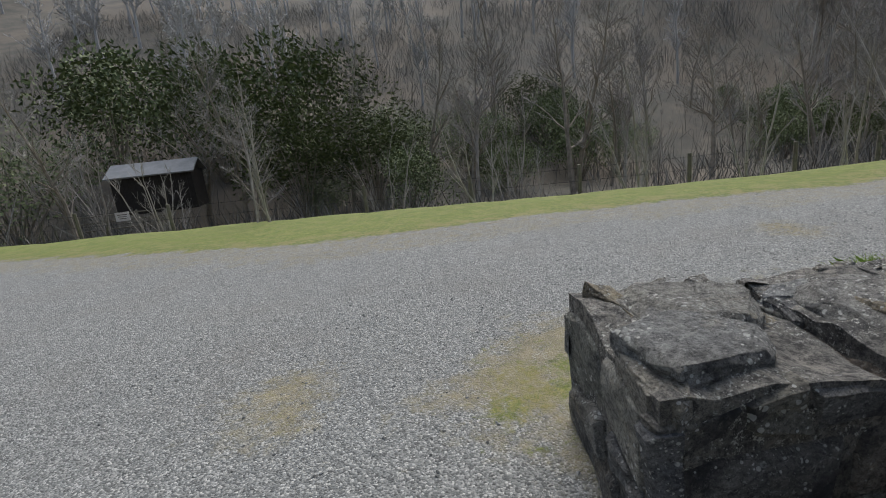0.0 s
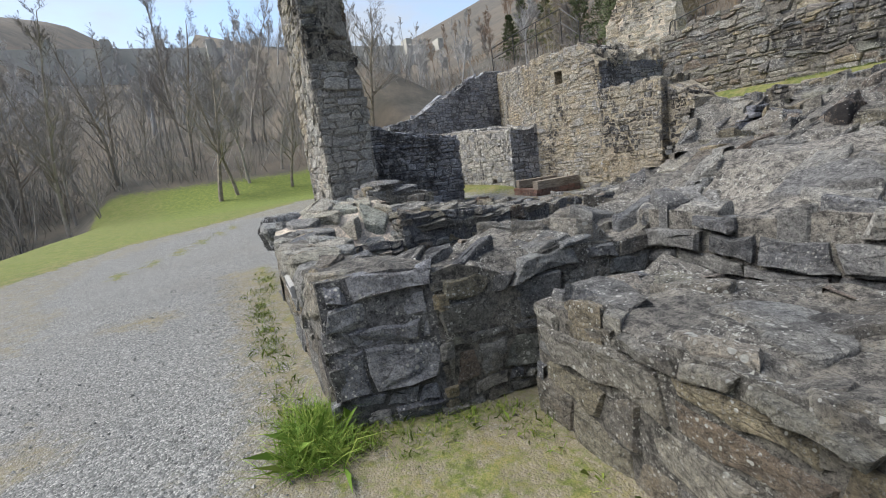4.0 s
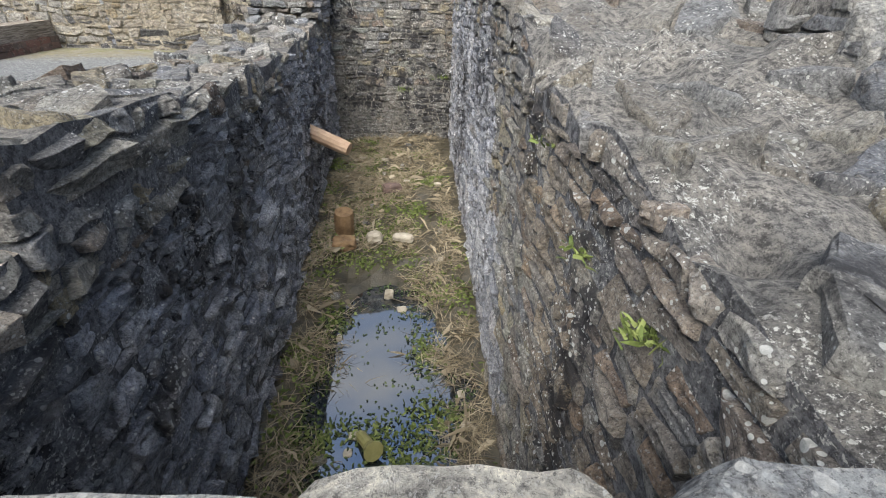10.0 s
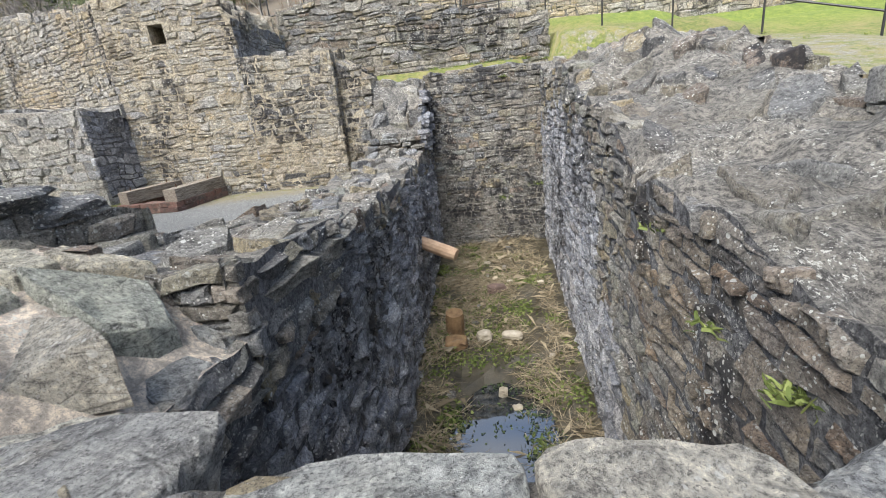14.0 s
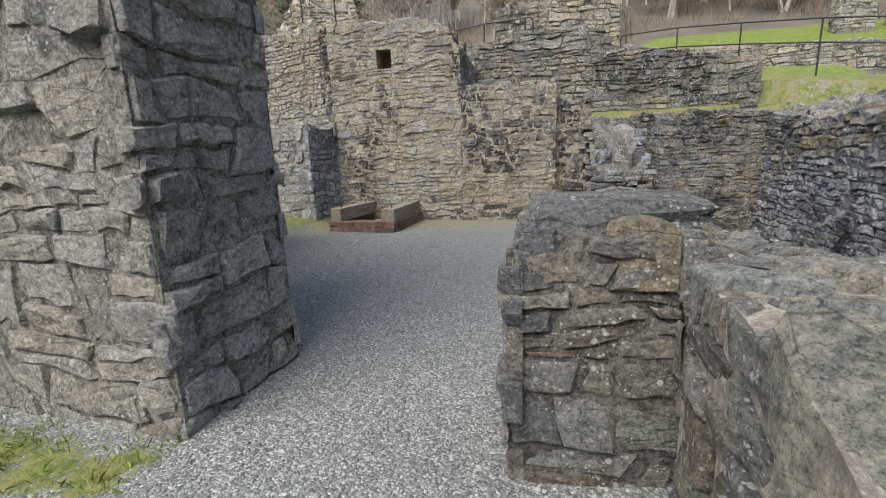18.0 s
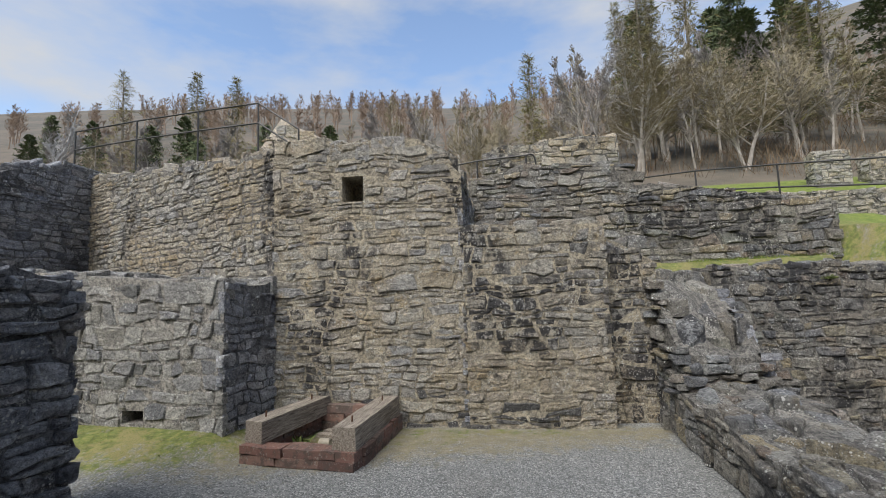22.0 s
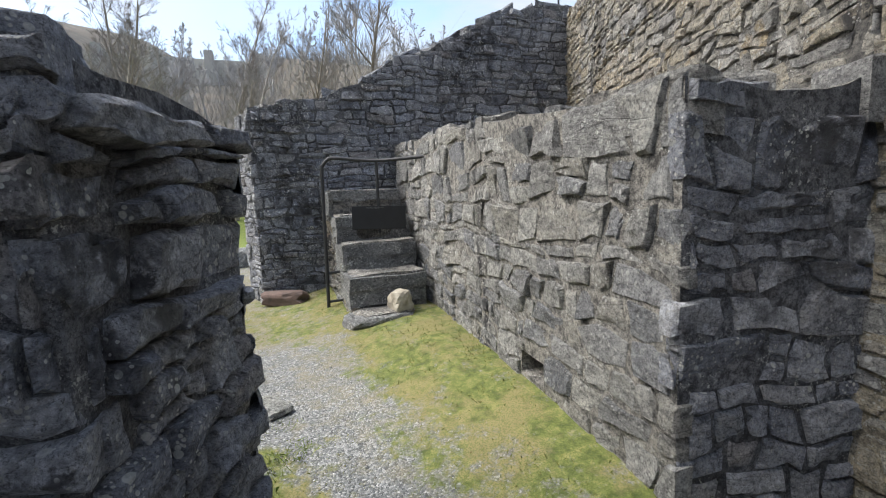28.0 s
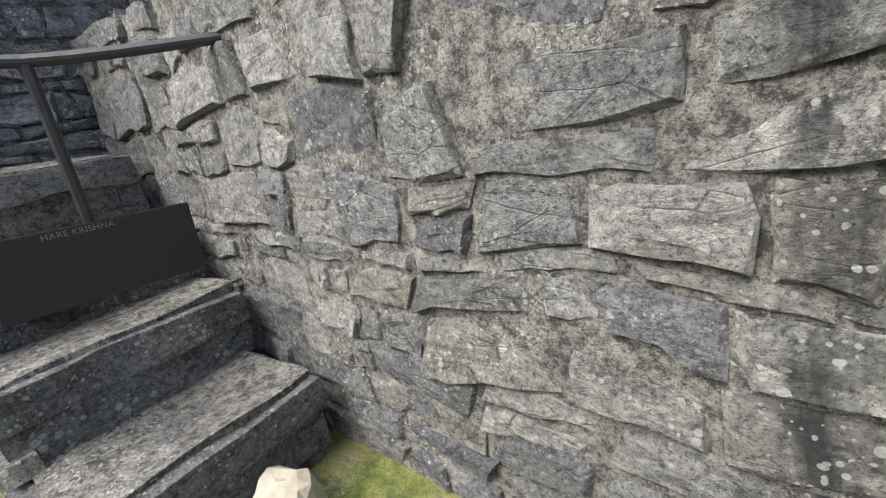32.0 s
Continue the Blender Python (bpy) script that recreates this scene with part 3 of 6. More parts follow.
def coursed_cells(L, low, top, w, h, rnd):
    """A face cut into stones: wavering beds of uneven height, slanting ends, some stones two beds high."""
    beds, z = [], low - 0.04
    while z < top + h:
        beds.append(z)
        k = rnd.random()
        z += h * (rnd.uniform(0.5, 0.8) if k < 0.35 else rnd.uniform(0.85, 1.25) if k < 0.8 else rnd.uniform(1.35, 1.9))
    seed = rnd.uniform(0, 99)

    def bed(k, u):
        k = min(k, len(beds) - 1)
        return beds[k] + h * (0.42 * nz(u * 0.55 / w, k * 0.37, seed) + 0.16 * nz(u * 2.2 / w, k * 3.1, seed))

    cells, blocked = [], []
    for k in range(len(beds) - 1):
        hr = beds[k + 1] - beds[k]
        u, s0, after = -w * rnd.random(), 0.0, []
        while u < L:
            jump = [b for b in blocked if b[0] - 0.03 < u < b[1] - 0.01]
            if jump:
                u, s0 = jump[0][1], 0.0
                continue
            wide = w * (0.4 + 1.2 * rnd.random() ** 1.4) * (0.75 + 0.35 * hr / h)
            s1 = max(-0.3, min(0.3, rnd.gauss(0, 0.22))) * hr
            for b in blocked:
                if u < b[0] < u + wide + 0.05:
                    wide, s1 = b[0] - u, 0.0
            u1, up = u + wide, k + 1
            if wide < 0.03:
                u = u1
                continue
            if rnd.random() < 0.13 and k + 2 < len(beds) and wide < w * 1.2 and s0 == 0:
                up, s1 = k + 2, 0.0
                after.append((u, u1))
            um = lerp(u, u1, rnd.uniform(0.35, 0.65))
            lo = [(u - s0 / 2, bed(k, u)), (um, bed(k, um)), (u1 - s1 / 2, bed(k, u1))]
            hi = [(u1 + s1 / 2, bed(up, u1)), (um, bed(up, um)), (u + s0 / 2, bed(up, u))]
            if rnd.random() < 0.3 and hr > h * 1.15 and up == k + 1:
                f0, f1 = rnd.uniform(0.35, 0.65), rnd.uniform(0.35, 0.65)
                a = (u, lerp(lo[0][1], hi[2][1], f0))
                b = (u1, lerp(lo[2][1], hi[0][1], f1))
                cells += [lo + [b, a], [a, b] + hi]
            else:
                cells.append(lo + hi)
            u, s0 = u1, s1
        blocked = after

    def stray(u, v):
        return (u + h * (0.55 * nz(u / h * 0.3, v / h * 0.4, seed) + 0.22 * nz(u / h * 0.9, v / h * 1.1, seed + 5)),
                v + h * (0.50 * nz(u / h * 0.17, v / h * 0.42, seed + 9) + 0.34 * nz(u / h * 0.7, v / h * 1.0, seed + 14)))

    return [[stray(*p) for p in cell] for cell in cells]


def face_stones(st, p0, p1, zb, zt, size=(0.10, 0.34), depth=0.07, batter=0.0, skip=(), mat=None, jut=0.5, gap=0.005, rough=1.0):
    """Lays random rubble on the upright face from p0 to p1 (outside on the right hand of that line).
    zb, zt: functions of the distance along it. size: height and length of a middling stone."""
    a, b = Vector((p0[0], p0[1], 0)), Vector((p1[0], p1[1], 0))
    L = (b - a).length
    d = (b - a) / L
    n = Vector((d.y, -d.x, 0))
    rnd = random
    top = max(zt(u * L / 12) for u in range(13))
    low = min(zb(u * L / 12) for u in range(13))
    h, w = size
    place = lambda u, v, o: a + d * u + n * (o - batter * (v - low)) + Vector((0, 0, v))
    inside = lambda u, v: zb(min(max(u, 0), L)) - h * 0.4 < v < zt(min(max(u, 0), L)) - h * 0.12 and not any(s[0] < u < s[1] and s[2] < v < s[3] for s in skip)
    for poly in coursed_cells(L, low, top, w, h, rnd):
        poly = clip(clip(poly, -1, 0, rnd.uniform(-0.05, 0.06)), 1, 0, L + rnd.uniform(-0.05, 0.06))
        if len(poly) < 3:
            continue
        cu, cv = sum(p[0] for p in poly) / len(poly), sum(p[1] for p in poly) / len(poly)
        if not inside(cu, cv):
            continue
        poly = clip(poly, 0, 1, zt(min(max(cu, 0), L)) + 0.02)
        for u0, u1, v0, v1 in skip:
            sides = ((cu - u1, (-1, 0, -u1 - 0.01)), (u0 - cu, (1, 0, u0 - 0.01)), (cv - v1, (0, -1, -v1 - 0.01)), (v0 - cv, (0, 1, v0 - 0.01)))
            if len(poly) > 2 and min(p[0] for p in poly) < u1 and max(p[0] for p in poly) > u0 and min(p[1] for p in poly) < v1 and max(p[1] for p in poly) > v0:
                poly = clip(poly, *max(sides)[1])
        if len(poly) < 3:
            continue
        o = depth * (0.16 + jut * rnd.random() ** 1.5 + (0.5 * rnd.random() if rnd.random() < 0.08 else 0))
        s = cut_stone(poly, place, rnd, gap * rnd.uniform(0.3, 2.2), o, 0.07, 0.009 + 0.14 * depth, rough)
        if s:
            st.add(s[0], s[1], mat(s[0].translation) if callable(mat) else mat)


def cap_stones(st, quad, topf, step=0.34, thick=0.10, cover=0.75, mat=None, gap=0.012):
    """Flat stones bedded in the mortar of a wall's ragged top."""
    q = [Vector((*p, 0)) for p in quad]
    mid = (q[0] + q[1] + q[2] + q[3]) / 4
    grow = [p + (p - mid).normalized() * 0.05 for p in q]
    lx, ly = (q[1] - q[0]).length, (q[3] - q[0]).length
    w, h = (step * 1.25, step * 0.9) if lx > ly else (step * 0.9, step * 1.25)
    us, vs = [p.x for p in q], [p.y for p in q]
    bound = [(p.x, p.y) for p in grow]

    def inside(u, v):
        return all((b[0] - a[0]) * (v - a[1]) - (b[1] - a[1]) * (u - a[0]) > 0 for a, b in zip(bound, bound[1:] + bound[:1]))

    for poly in split_cells(rubble_seeds(min(us), max(us), min(vs), max(vs), w, h, random, 0.7), bound, w, h, inside):
        if random.random() > cover:
            continue
        cu, cv = sum(p[0] for p in poly) / len(poly), sum(p[1] for p in poly) / len(poly)
        eu, ev = max(p[0] for p in poly) - min(p[0] for p in poly), max(p[1] for p in poly) - min(p[1] for p in poly)
        area = 0.5 * abs(sum(p[0] * r[1] - r[0] * p[1] for p, r in zip(poly, poly[1:] + poly[:1])))
        if area < 0.2 * max(eu, ev) ** 2:
            continue
        z = topf(cu, cv)
        gu, gv = (topf(cu + 0.1, cv) - topf(cu - 0.1, cv)) / 0.2, (topf(cu, cv + 0.1) - topf(cu, cv - 0.1)) / 0.2
        if abs(gu) > 0.9 or abs(gv) > 0.9:
            gu = gv = 0
        place = lambda u, v, o: Vector((u, v, z + 0.8 * (gu * (u - cu) + gv * (v - cv)) + o))
        s = cut_stone(poly, place, random, gap * random.uniform(0.3, 1.9), thick * (0.22 + 0.5 * random.random() ** 1.8), 0.15 + thick * 0.6, 0.016, 1.5)
        if s:
            st.add(s[0], s[1], mat)


def mass(name, label, quad, base, topf, faces="0123", mat=None, core=None, size=(0.10, 0.34), depth=0.07, near=(-9, -7), limit=290,
         cap=0.30, cap_mat=None, cap_cover=0.95, zbase=0.0, holes=(), batter=0.0, rag=0.10, cell=0.3, face_mats=None, category="wall", kind="structure", cap_thick=0.10, cap_gap=0.012, jut=0.5, face_base=None, face_top=None, face_rough=None):
    """A block of rubble masonry on a four-cornered plan (south-west corner first, anticlockwise), with a ragged top.
    holes: (face, u0, u1, z0, z1, how deep)."""
    mat, core = mat or M_GREY, core or M_MORTAR
    q = [Vector((*p, 0)) for p in quad]
    lx, ly = max((q[1] - q[0]).length, (q[2] - q[3]).length), max((q[3] - q[0]).length, (q[2] - q[1]).length)
    nx, ny = max(2, round(lx / cell)), max(2, round(ly / cell))

    def us(n, L, f):
        cuts = sorted({k / n for k in range(n + 1)} | {u / L for ff, u0, u1, *_ in holes if ff == f for u in (u0, u1)})
        return [c for i, c in enumerate(cuts) if i == 0 or c - cuts[i - 1] > 1e-4]

    tz = lambda x, y: topf(x, y) + rag * nz(x, y, 0.3, 2.3) + rag * 0.5 * nz(x, y, 7.3, 6.1) + rag * 0.25 * nz(x, y, 2.3, 14.0)
    verts, fac, index = [], [], {}

    def vert(p):
        k = (round(p[0], 4), round(p[1], 4), round(p[2], 4))
        if k not in index:
            index[k] = len(verts)
            verts.append(tuple(p))
        return index[k]

    ss, tt = [k / nx for k in range(nx + 1)], [k / ny for k in range(ny + 1)]
    at = lambda s, t: q[0].lerp(q[1], s).lerp(q[3].lerp(q[2], s), t)
    grid = [[(lambda p: Vector((p.x, p.y, tz(p.x, p.y))))(at(s, t)) for s in ss] for t in tt]
    for j in range(ny):
        for i in range(nx):
            fac.append((tuple(vert(grid[b][a]) for a, b in ((i, j), (i + 1, j), (i + 1, j + 1), (i, j + 1))), -1))
    for f in range(4):
        a, b = q[f], q[(f + 1) % 4]
        L = (b - a).length
        d = (b - a) / L
        n = Vector((d.y, -d.x, 0))
        cuts = us(nx if f % 2 == 0 else ny, L, f)
        mine = [h for h in holes if h[0] == f]
        top_max = max(tz(*(a + d * u * L).xy) for u in cuts)
        rows = sorted({base} | {z for h in mine for z in (h[3], h[4])} | {base + (top_max - base) * k / max(2, round((top_max - base) / 0.35)) for k in range(max(2, round((top_max - base) / 0.35)))})
        for i, (u0, u1) in enumerate(zip(cuts, cuts[1:])):
            um = (u0 + u1) / 2 * L
            col = []
            for u in (u0, u1):
                p = a + d * (u * L)
                zt_ = tz(p.x, p.y)
                col.append([Vector((p.x, p.y, z)) - n * (batter * max(0, z - zbase)) for z in rows if z < zt_ - 0.02] + [Vector((p.x, p.y, zt_))])
            m = min(len(col[0]), len(col[1]))
            for k in range(m - 1):
                zm = (col[0][k].z + col[0][k + 1].z) / 2
                if any(h[1] < um < h[2] and h[3] < zm < h[4] for h in mine):
                    continue
                fac.append(((vert(col[0][k]), vert(col[1][k]), vert(col[1][k + 1]), vert(col[0][k + 1])), f))
            long = 0 if len(col[0]) > m else 1
            tail = col[long][m - 1 :]
            for k in range(len(tail) - 1):
                o = vert(col[1 - long][-1])
                fac.append(((vert(tail[k]), o, vert(tail[k + 1])) if long == 0 else (o, vert(tail[k]), vert(tail[k + 1])), f))
        for _, u0, u1, z0, z1, deep in mine:
            c = [a + d * u - n * w + Vector((0, 0, z)) for w in (0, deep) for u, z in ((u0, z0), (u1, z0), (u1, z1), (u0, z1))]
            k = [vert(p) for p in c]
            fac += [(g, f) for g in ((k[0], k[4], k[5], k[1]), (k[1], k[5], k[6], k[2]), (k[2], k[6], k[7], k[3]), (k[3], k[7], k[4], k[0]), (k[4], k[7], k[6], k[5]))]
    dark = {f for f, k in (face_mats or {}).items() if k in (M_DARK, grey_or_black, rusty_or_black)}
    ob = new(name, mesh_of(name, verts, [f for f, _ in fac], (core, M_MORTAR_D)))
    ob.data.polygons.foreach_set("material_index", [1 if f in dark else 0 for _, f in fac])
    tagged(ob, label, category, kind=kind)
    st = Stones(ob, mat, near, limit)
    for f in (int(c) for c in faces):
        a, b = q[f], q[(f + 1) % 4]
        d = (b - a).normalized()
        zt = lambda u, a=a, d=d, f=f: (face_top or {}).get(f, tz)(*(a + d * u).xy)
        face_stones(st, a.xy, b.xy, lambda u, f=f: (face_base or {}).get(f, zbase), zt, size, depth, batter, [h[1:5] for h in holes if h[0] == f], (face_mats or {}).get(f), jut=jut, rough=(face_rough or {}).get(f, 1.0))
    if cap:
        cap_stones(st, [p.xy for p in q], tz, cap, cap_thick, cap_cover, cap_mat, cap_gap)
    STONE_SETS.append(st)
    return ob


STONE_SETS = []


def profile(*stops, axis=0):
    """A height that runs through (place, height) stops along x (axis 0) or y (axis 1)."""
    xs, zs = [s[0] for s in stops], [s[1] for s in stops]
    return lambda x, y: float(np.interp((x, y)[axis], xs, zs))

# ---- the ground: one sheet, with the wheel pit left open ----
INNER = ((-60, -2.0), (-30, -3.0), (-26, -5.9), (-21.6, -9.8), (-16.7, -11.6), (-11.2, -10.9), (-5.6, -12.2), (-0.3, -12.6), (6, -15.5), (60, -30))
OUTER = ((-60, -12.5), (-35, -13.0), (-24, -13.8), (-16, -13.0), (-12.8, -13.0), (-6.5, -14.4), (0, -16.5), (8, -18.6), (60, -34))
verge_in = lambda x: float(np.interp(x, [p[0] for p in INNER], [p[1] for p in INNER]))
verge_out = lambda x: float(np.interp(x, [p[0] for p in OUTER], [p[1] for p in OUTER]))


def smooth(v, a, b):
    t = min(1.0, max(0.0, (v - a) / (b - a)))
    return t * t * (3 - 2 * t)


UP0, UP1 = Vector((-16.2, 3.1)), Vector((-22.6, 5.9))  # the line of the upper left wall


RIGHT_TOP = ([-6.6, -6.1, -5.1, -3.8, -2.2, 0, 3.9], [0.72, 0.72, 0.74, 0.86, 1.25, 1.75, 1.95])


def ground_z(x, y):
    far_y, y = y, min(y, 11.0)
    z = 0.0
    if x > -7.3:
        f = smooth(x, -7.2, -6.8) * (1 - smooth(x, 3.0, 14.0) * 0.5)
        edge = lerp(-4.2, -3.4, smooth(x, -5.5, -3.0)) + 2.2 * smooth(x, -3.0, -0.5)
        z = f * float(np.interp(y - (edge + 4.2), [-4.3, -4.0, -2, 0, 3.4, 5, 8, 9, 20], [0, 1.0, 1.35, 1.7, 2.2, 2.75, 3.1, 3.6, 4.6]))
    elif y > 4.2 and x > -13.6:
        z = 2.25 if y < 5.75 else 3.4 + 0.07 * (y - 5.7)
    elif y > 3.2 and -16.4 < x < -13.9:
        z = 3.85
    elif x > -13.6:
        z = 0.0 if y < 3.3 else 2.0
    elif x <= -16.4 and x > -23.0:
        t = (UP0.x - x) / (UP0.x - UP1.x)
        line = lerp(UP0.y, UP1.y, t)
        z = lerp(4.0, 5.0, t) + 0.05 * (y - line) if y > line + 0.5 else 0.0
    elif x <= -23.0:
        z = smooth(y, 4.5, 9.0) * 5.0
    if x < lerp(-6.2, -4.3, (y + 6.55) / 10.45) and x > -7.6 and -6.6 < y < 4.1:
        z = min(z, float(np.interp(y, *RIGHT_TOP)) - 0.5)
    y = far_y
    if y > 9:
        z = lerp(max(z, 3.2), 4.4, smooth(y, 9, 22))
        z += 2.4 * smooth(y, 13, 26) * smooth(x, -10, -4)
        z += max(0, y - 26) * 0.45 + smooth(y, 12, 30) * 1.2
    out = verge_out(x)
    if y < out:
        z -= 2.2 * smooth(out - y, 0.2, 5)
        z += max(0, -y - 34) * 0.48
        z += smooth(-x, 20, 120) * max(0, -y - 32) * 0.12
    if x < -40:
        z += (-40 - x) * 0.285 * smooth(y, -130, -60) * (1 - 0.7 * smooth(y, 8, 40))
        z += 3.5 * smooth(-x, 41, 50) * smooth(y, 0, 6) * (1 - smooth(y, 10, 20))
    if x > 45:
        z += (x - 45) * 0.25
    if abs(x) < 40 and -14 < y < 9:
        z += 0.03 * nz(x, y, 1.0, 0.5) * (1 if z < 0.5 else 3)
    # a low mossy bank along the foot of the west range
    if -22.6 < x < -16.2 and -0.6 < y < 2.4:
        z += 0.24 * smooth(y - (0.1 * (x + 19)), 0.2, 1.7)
    return z


def zone(x, y):
    g = w = d = 0.0
    inn, out = verge_in(x), verge_out(x)
    if y < inn:
        g = smooth(inn - y, 0.0, 0.8)
    if y < out - 1.2:
        w = smooth(out - 1.2 - y, 0, 1.5)
    if y < inn + 1.1:
        d = max(d, 0.55)
    if y < 8.5 and x > -7 and y > -3.9 + (2.2 if x > -1.5 else 0):
        g, d = lerp(0.50, 0.85, smooth(y + 0.4 * x, 1.0, 5.0)), 0.75
    elif y > 3.0 or (x > -7 and y > -3.9 + (2.2 if x > -1.5 else 0)):
        g, d = (0.62 if y < 3.5 else 0.9), 0.4
        if y > 24:
            w = smooth(y, 24, 27)
    if -6.6 < x < -2.0 and -8.2 < y < -5.0:
        d = max(d, 1.05 * smooth(y, -8.4, -7.3) * smooth(-x, 2.0, 3.2))
        g = max(g, 0.42 * smooth(y, -7.4, -6.6) * (1 if x < -3.6 else 0.5))
    if -13 < x < -6.2 and -8.0 < y < -6.6:
        d, g = max(d, 0.75 * smooth(y, -8.0, -7.5)), max(g, 0.5 * smooth(y, -7.65, -7.25))
    if -18.5 < x < -13.6 and -6.4 < y < -5.0:
        g = max(g, 0.75 * smooth(y, -6.1, -5.6))
    if -24.5 < x < -16.3 and -1.6 < y < 2.6:
        lim = 1.0 - 0.12 * (-16.4 - x)
        g = max(g, 0.72 * smooth(y, lim - 0.5, lim + 0.35))
        d = max(d, 0.55 * smooth(y, lim - 0.8, lim - 0.1))
    if -18.4 < x < -16.2 and -0.7 < y < 0.9 and x < -16.8:
        g = max(g, 0.6 * (1 - smooth(y, 0.2, 0.8)))
    if -24.5 < x < -18 and y < 0.6 and y > -6:
        d = max(d, 0.62 - 0.1 * abs(y + 2.4))
    if -16.2 < x < -10.7 and 0.4 < y < 2.8:
        d = max(d, 0.95 * smooth(y - 0.25 * (x + 13.0), 1.0, 2.1))
        g = max(g, 0.46 * smooth(y - 0.2 * (x + 13.0), 1.5, 2.4))
    for px, py in ((-0.98, -7.3), (-2.4, -6.9), (-7.5, -9.3), (-10.5, -8.6)):
        d = max(d, 1.0 * smooth(0.75 - math.hypot(x - px, y - py), 0, 0.6))
    k = (x + 14.0) / -9.0
    if 0 < k < 1:
        g = max(g, 0.62 * smooth(0.55 - abs(y - lerp(-10.0, -6.6, k ** 0.8)), 0.0, 0.45))
    if -6.6 < x < -2.4 and -8.6 < y < -6.2:
        g = max(g, 0.5 * smooth(y, -8.2, -7.0))
    if -26 < x < -20.0 and -2.0 < y < 1.4:
        g = max(g, 0.56 * smooth(y + 0.3 * (x + 22), -1.6, -0.3))
        d = max(d, 0.8)
    if x < -24 and y > -9:
        g = max(g, 0.42 * smooth(y, -3.0, 0.0), 0.9 * smooth(-x + 0.3 * (y + 5), 30, 33))
        d = max(d, 0.6)
    if x < -24:
        w = max(w, smooth(y, 2.0, 4.5))
    if x < -44:
        w = smooth(-x, 44, 48)
    if x > 45:
        w = 1
    return g, w, d


def lawn(x, y):
    """Where the turf is kept as green lawn."""
    k = smooth(-x, 29, 33) * smooth(y, -14, -9) * (1 - smooth(y, 0.5, 3.0)) + smooth(y + 0.3 * x, 6.0, 8.5) * smooth(x, -9, -6)
    return max(min(1.0, k), 0.55 * smooth(verge_in(x) - 0.5 - y, 0.0, 1.0) if y > -40 else 0.0)


def lines(lo, hi, fine, a, b):
    out, v = [], a
    while v <= b + 1e-6:
        out.append(round(v, 3))
        v += fine
    for sgn, end, lim in ((-1, a, lo), (1, b, hi)):
        s, v = fine, end
        while sgn * (lim - v) > 0:
            s *= 1.22
            v += sgn * s
            out.append(round(v, 3))
    return sorted(out)


def build_ground():
    xs, ys = lines(-320, 260, 0.5, -30, 3), lines(-260, 320, 0.5, -16, 9)
    verts = [(x, y, ground_z(x, y)) for y in ys for x in xs]
    nx = len(xs)
    faces = []
    for j in range(len(ys) - 1):
        for i in range(nx - 1):
            cx, cy = (xs[i] + xs[i + 1]) / 2, (ys[j] + ys[j + 1]) / 2
            if -10.5 < cx < -7.0 and -7.0 < cy < 4.0:
                continue
            k = j * nx + i
            faces.append((k, k + 1, k + nx + 1, k + nx))
    me = mesh_of("ground", verts, faces, (M_GROUND,), True)
    col = me.color_attributes.new("zone", "FLOAT_COLOR", "POINT")
    data = []
    for x, y, _ in verts:
        data += [*zone(x, y), lawn(x, y)]
    col.data.foreach_set("color", data)
    ob = new("ground", me)
    return tagged(ob, "grey gravel yard with mossy grass verges and wooded hillsides", "ground", kind="structure")


build_ground()

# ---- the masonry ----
def grey_or_black(p):
    """Grey in the top courses of the pit's west side, black glossy stone below a wavering height."""
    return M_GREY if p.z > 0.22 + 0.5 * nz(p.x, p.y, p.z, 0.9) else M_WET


def burnt(p):
    """Scorched black in patches along the foot of the furnace wall."""
    return M_BURNT if p.z < 0.42 + 0.25 * nz(p.x, p.z, 2.0, 1.7) and nz(p.x, p.y, p.z, 1.9) > 0.0 and p.x > -15.3 else M_WARM


def sooty(p):
    """Soot on the upper half, bare buff stone below, burnt patches at the foot."""
    if p.z < 0.9 + 0.5 * nz(p.x, 0.0, p.z, 1.2):
        return burnt(p)
    return M_SOOT if nz(p.x, p.y, p.z, 0.8) > -0.25 else M_WARM


def rusty_or_black(p):
    """Rust-stained at the open end of the pit's east side, black and glossy further in."""
    k = p.y + 2.9 + 2.0 * nz(p.x, p.y, p.z, 0.8) - 0.5 * p.z
    return M_WET if k > 0.6 and p.z < 1.2 + 0.8 * nz(p.y, p.z, 3.0, 1.1) else M_RUSTY


# the wheel pit and the walls round it
mass("wall_pit_front", "low lichened rubble wall with large cap blocks and a plaque", [(-9.86, -6.98), (-6.45, -7.18), (-6.2, -6.55), (-9.86, -6.5)], -2.9,
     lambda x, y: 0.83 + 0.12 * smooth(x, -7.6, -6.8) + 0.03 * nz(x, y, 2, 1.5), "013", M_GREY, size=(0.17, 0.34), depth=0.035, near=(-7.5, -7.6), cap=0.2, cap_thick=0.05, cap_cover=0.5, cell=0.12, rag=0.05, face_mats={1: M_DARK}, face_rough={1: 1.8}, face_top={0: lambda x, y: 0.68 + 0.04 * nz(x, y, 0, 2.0)})


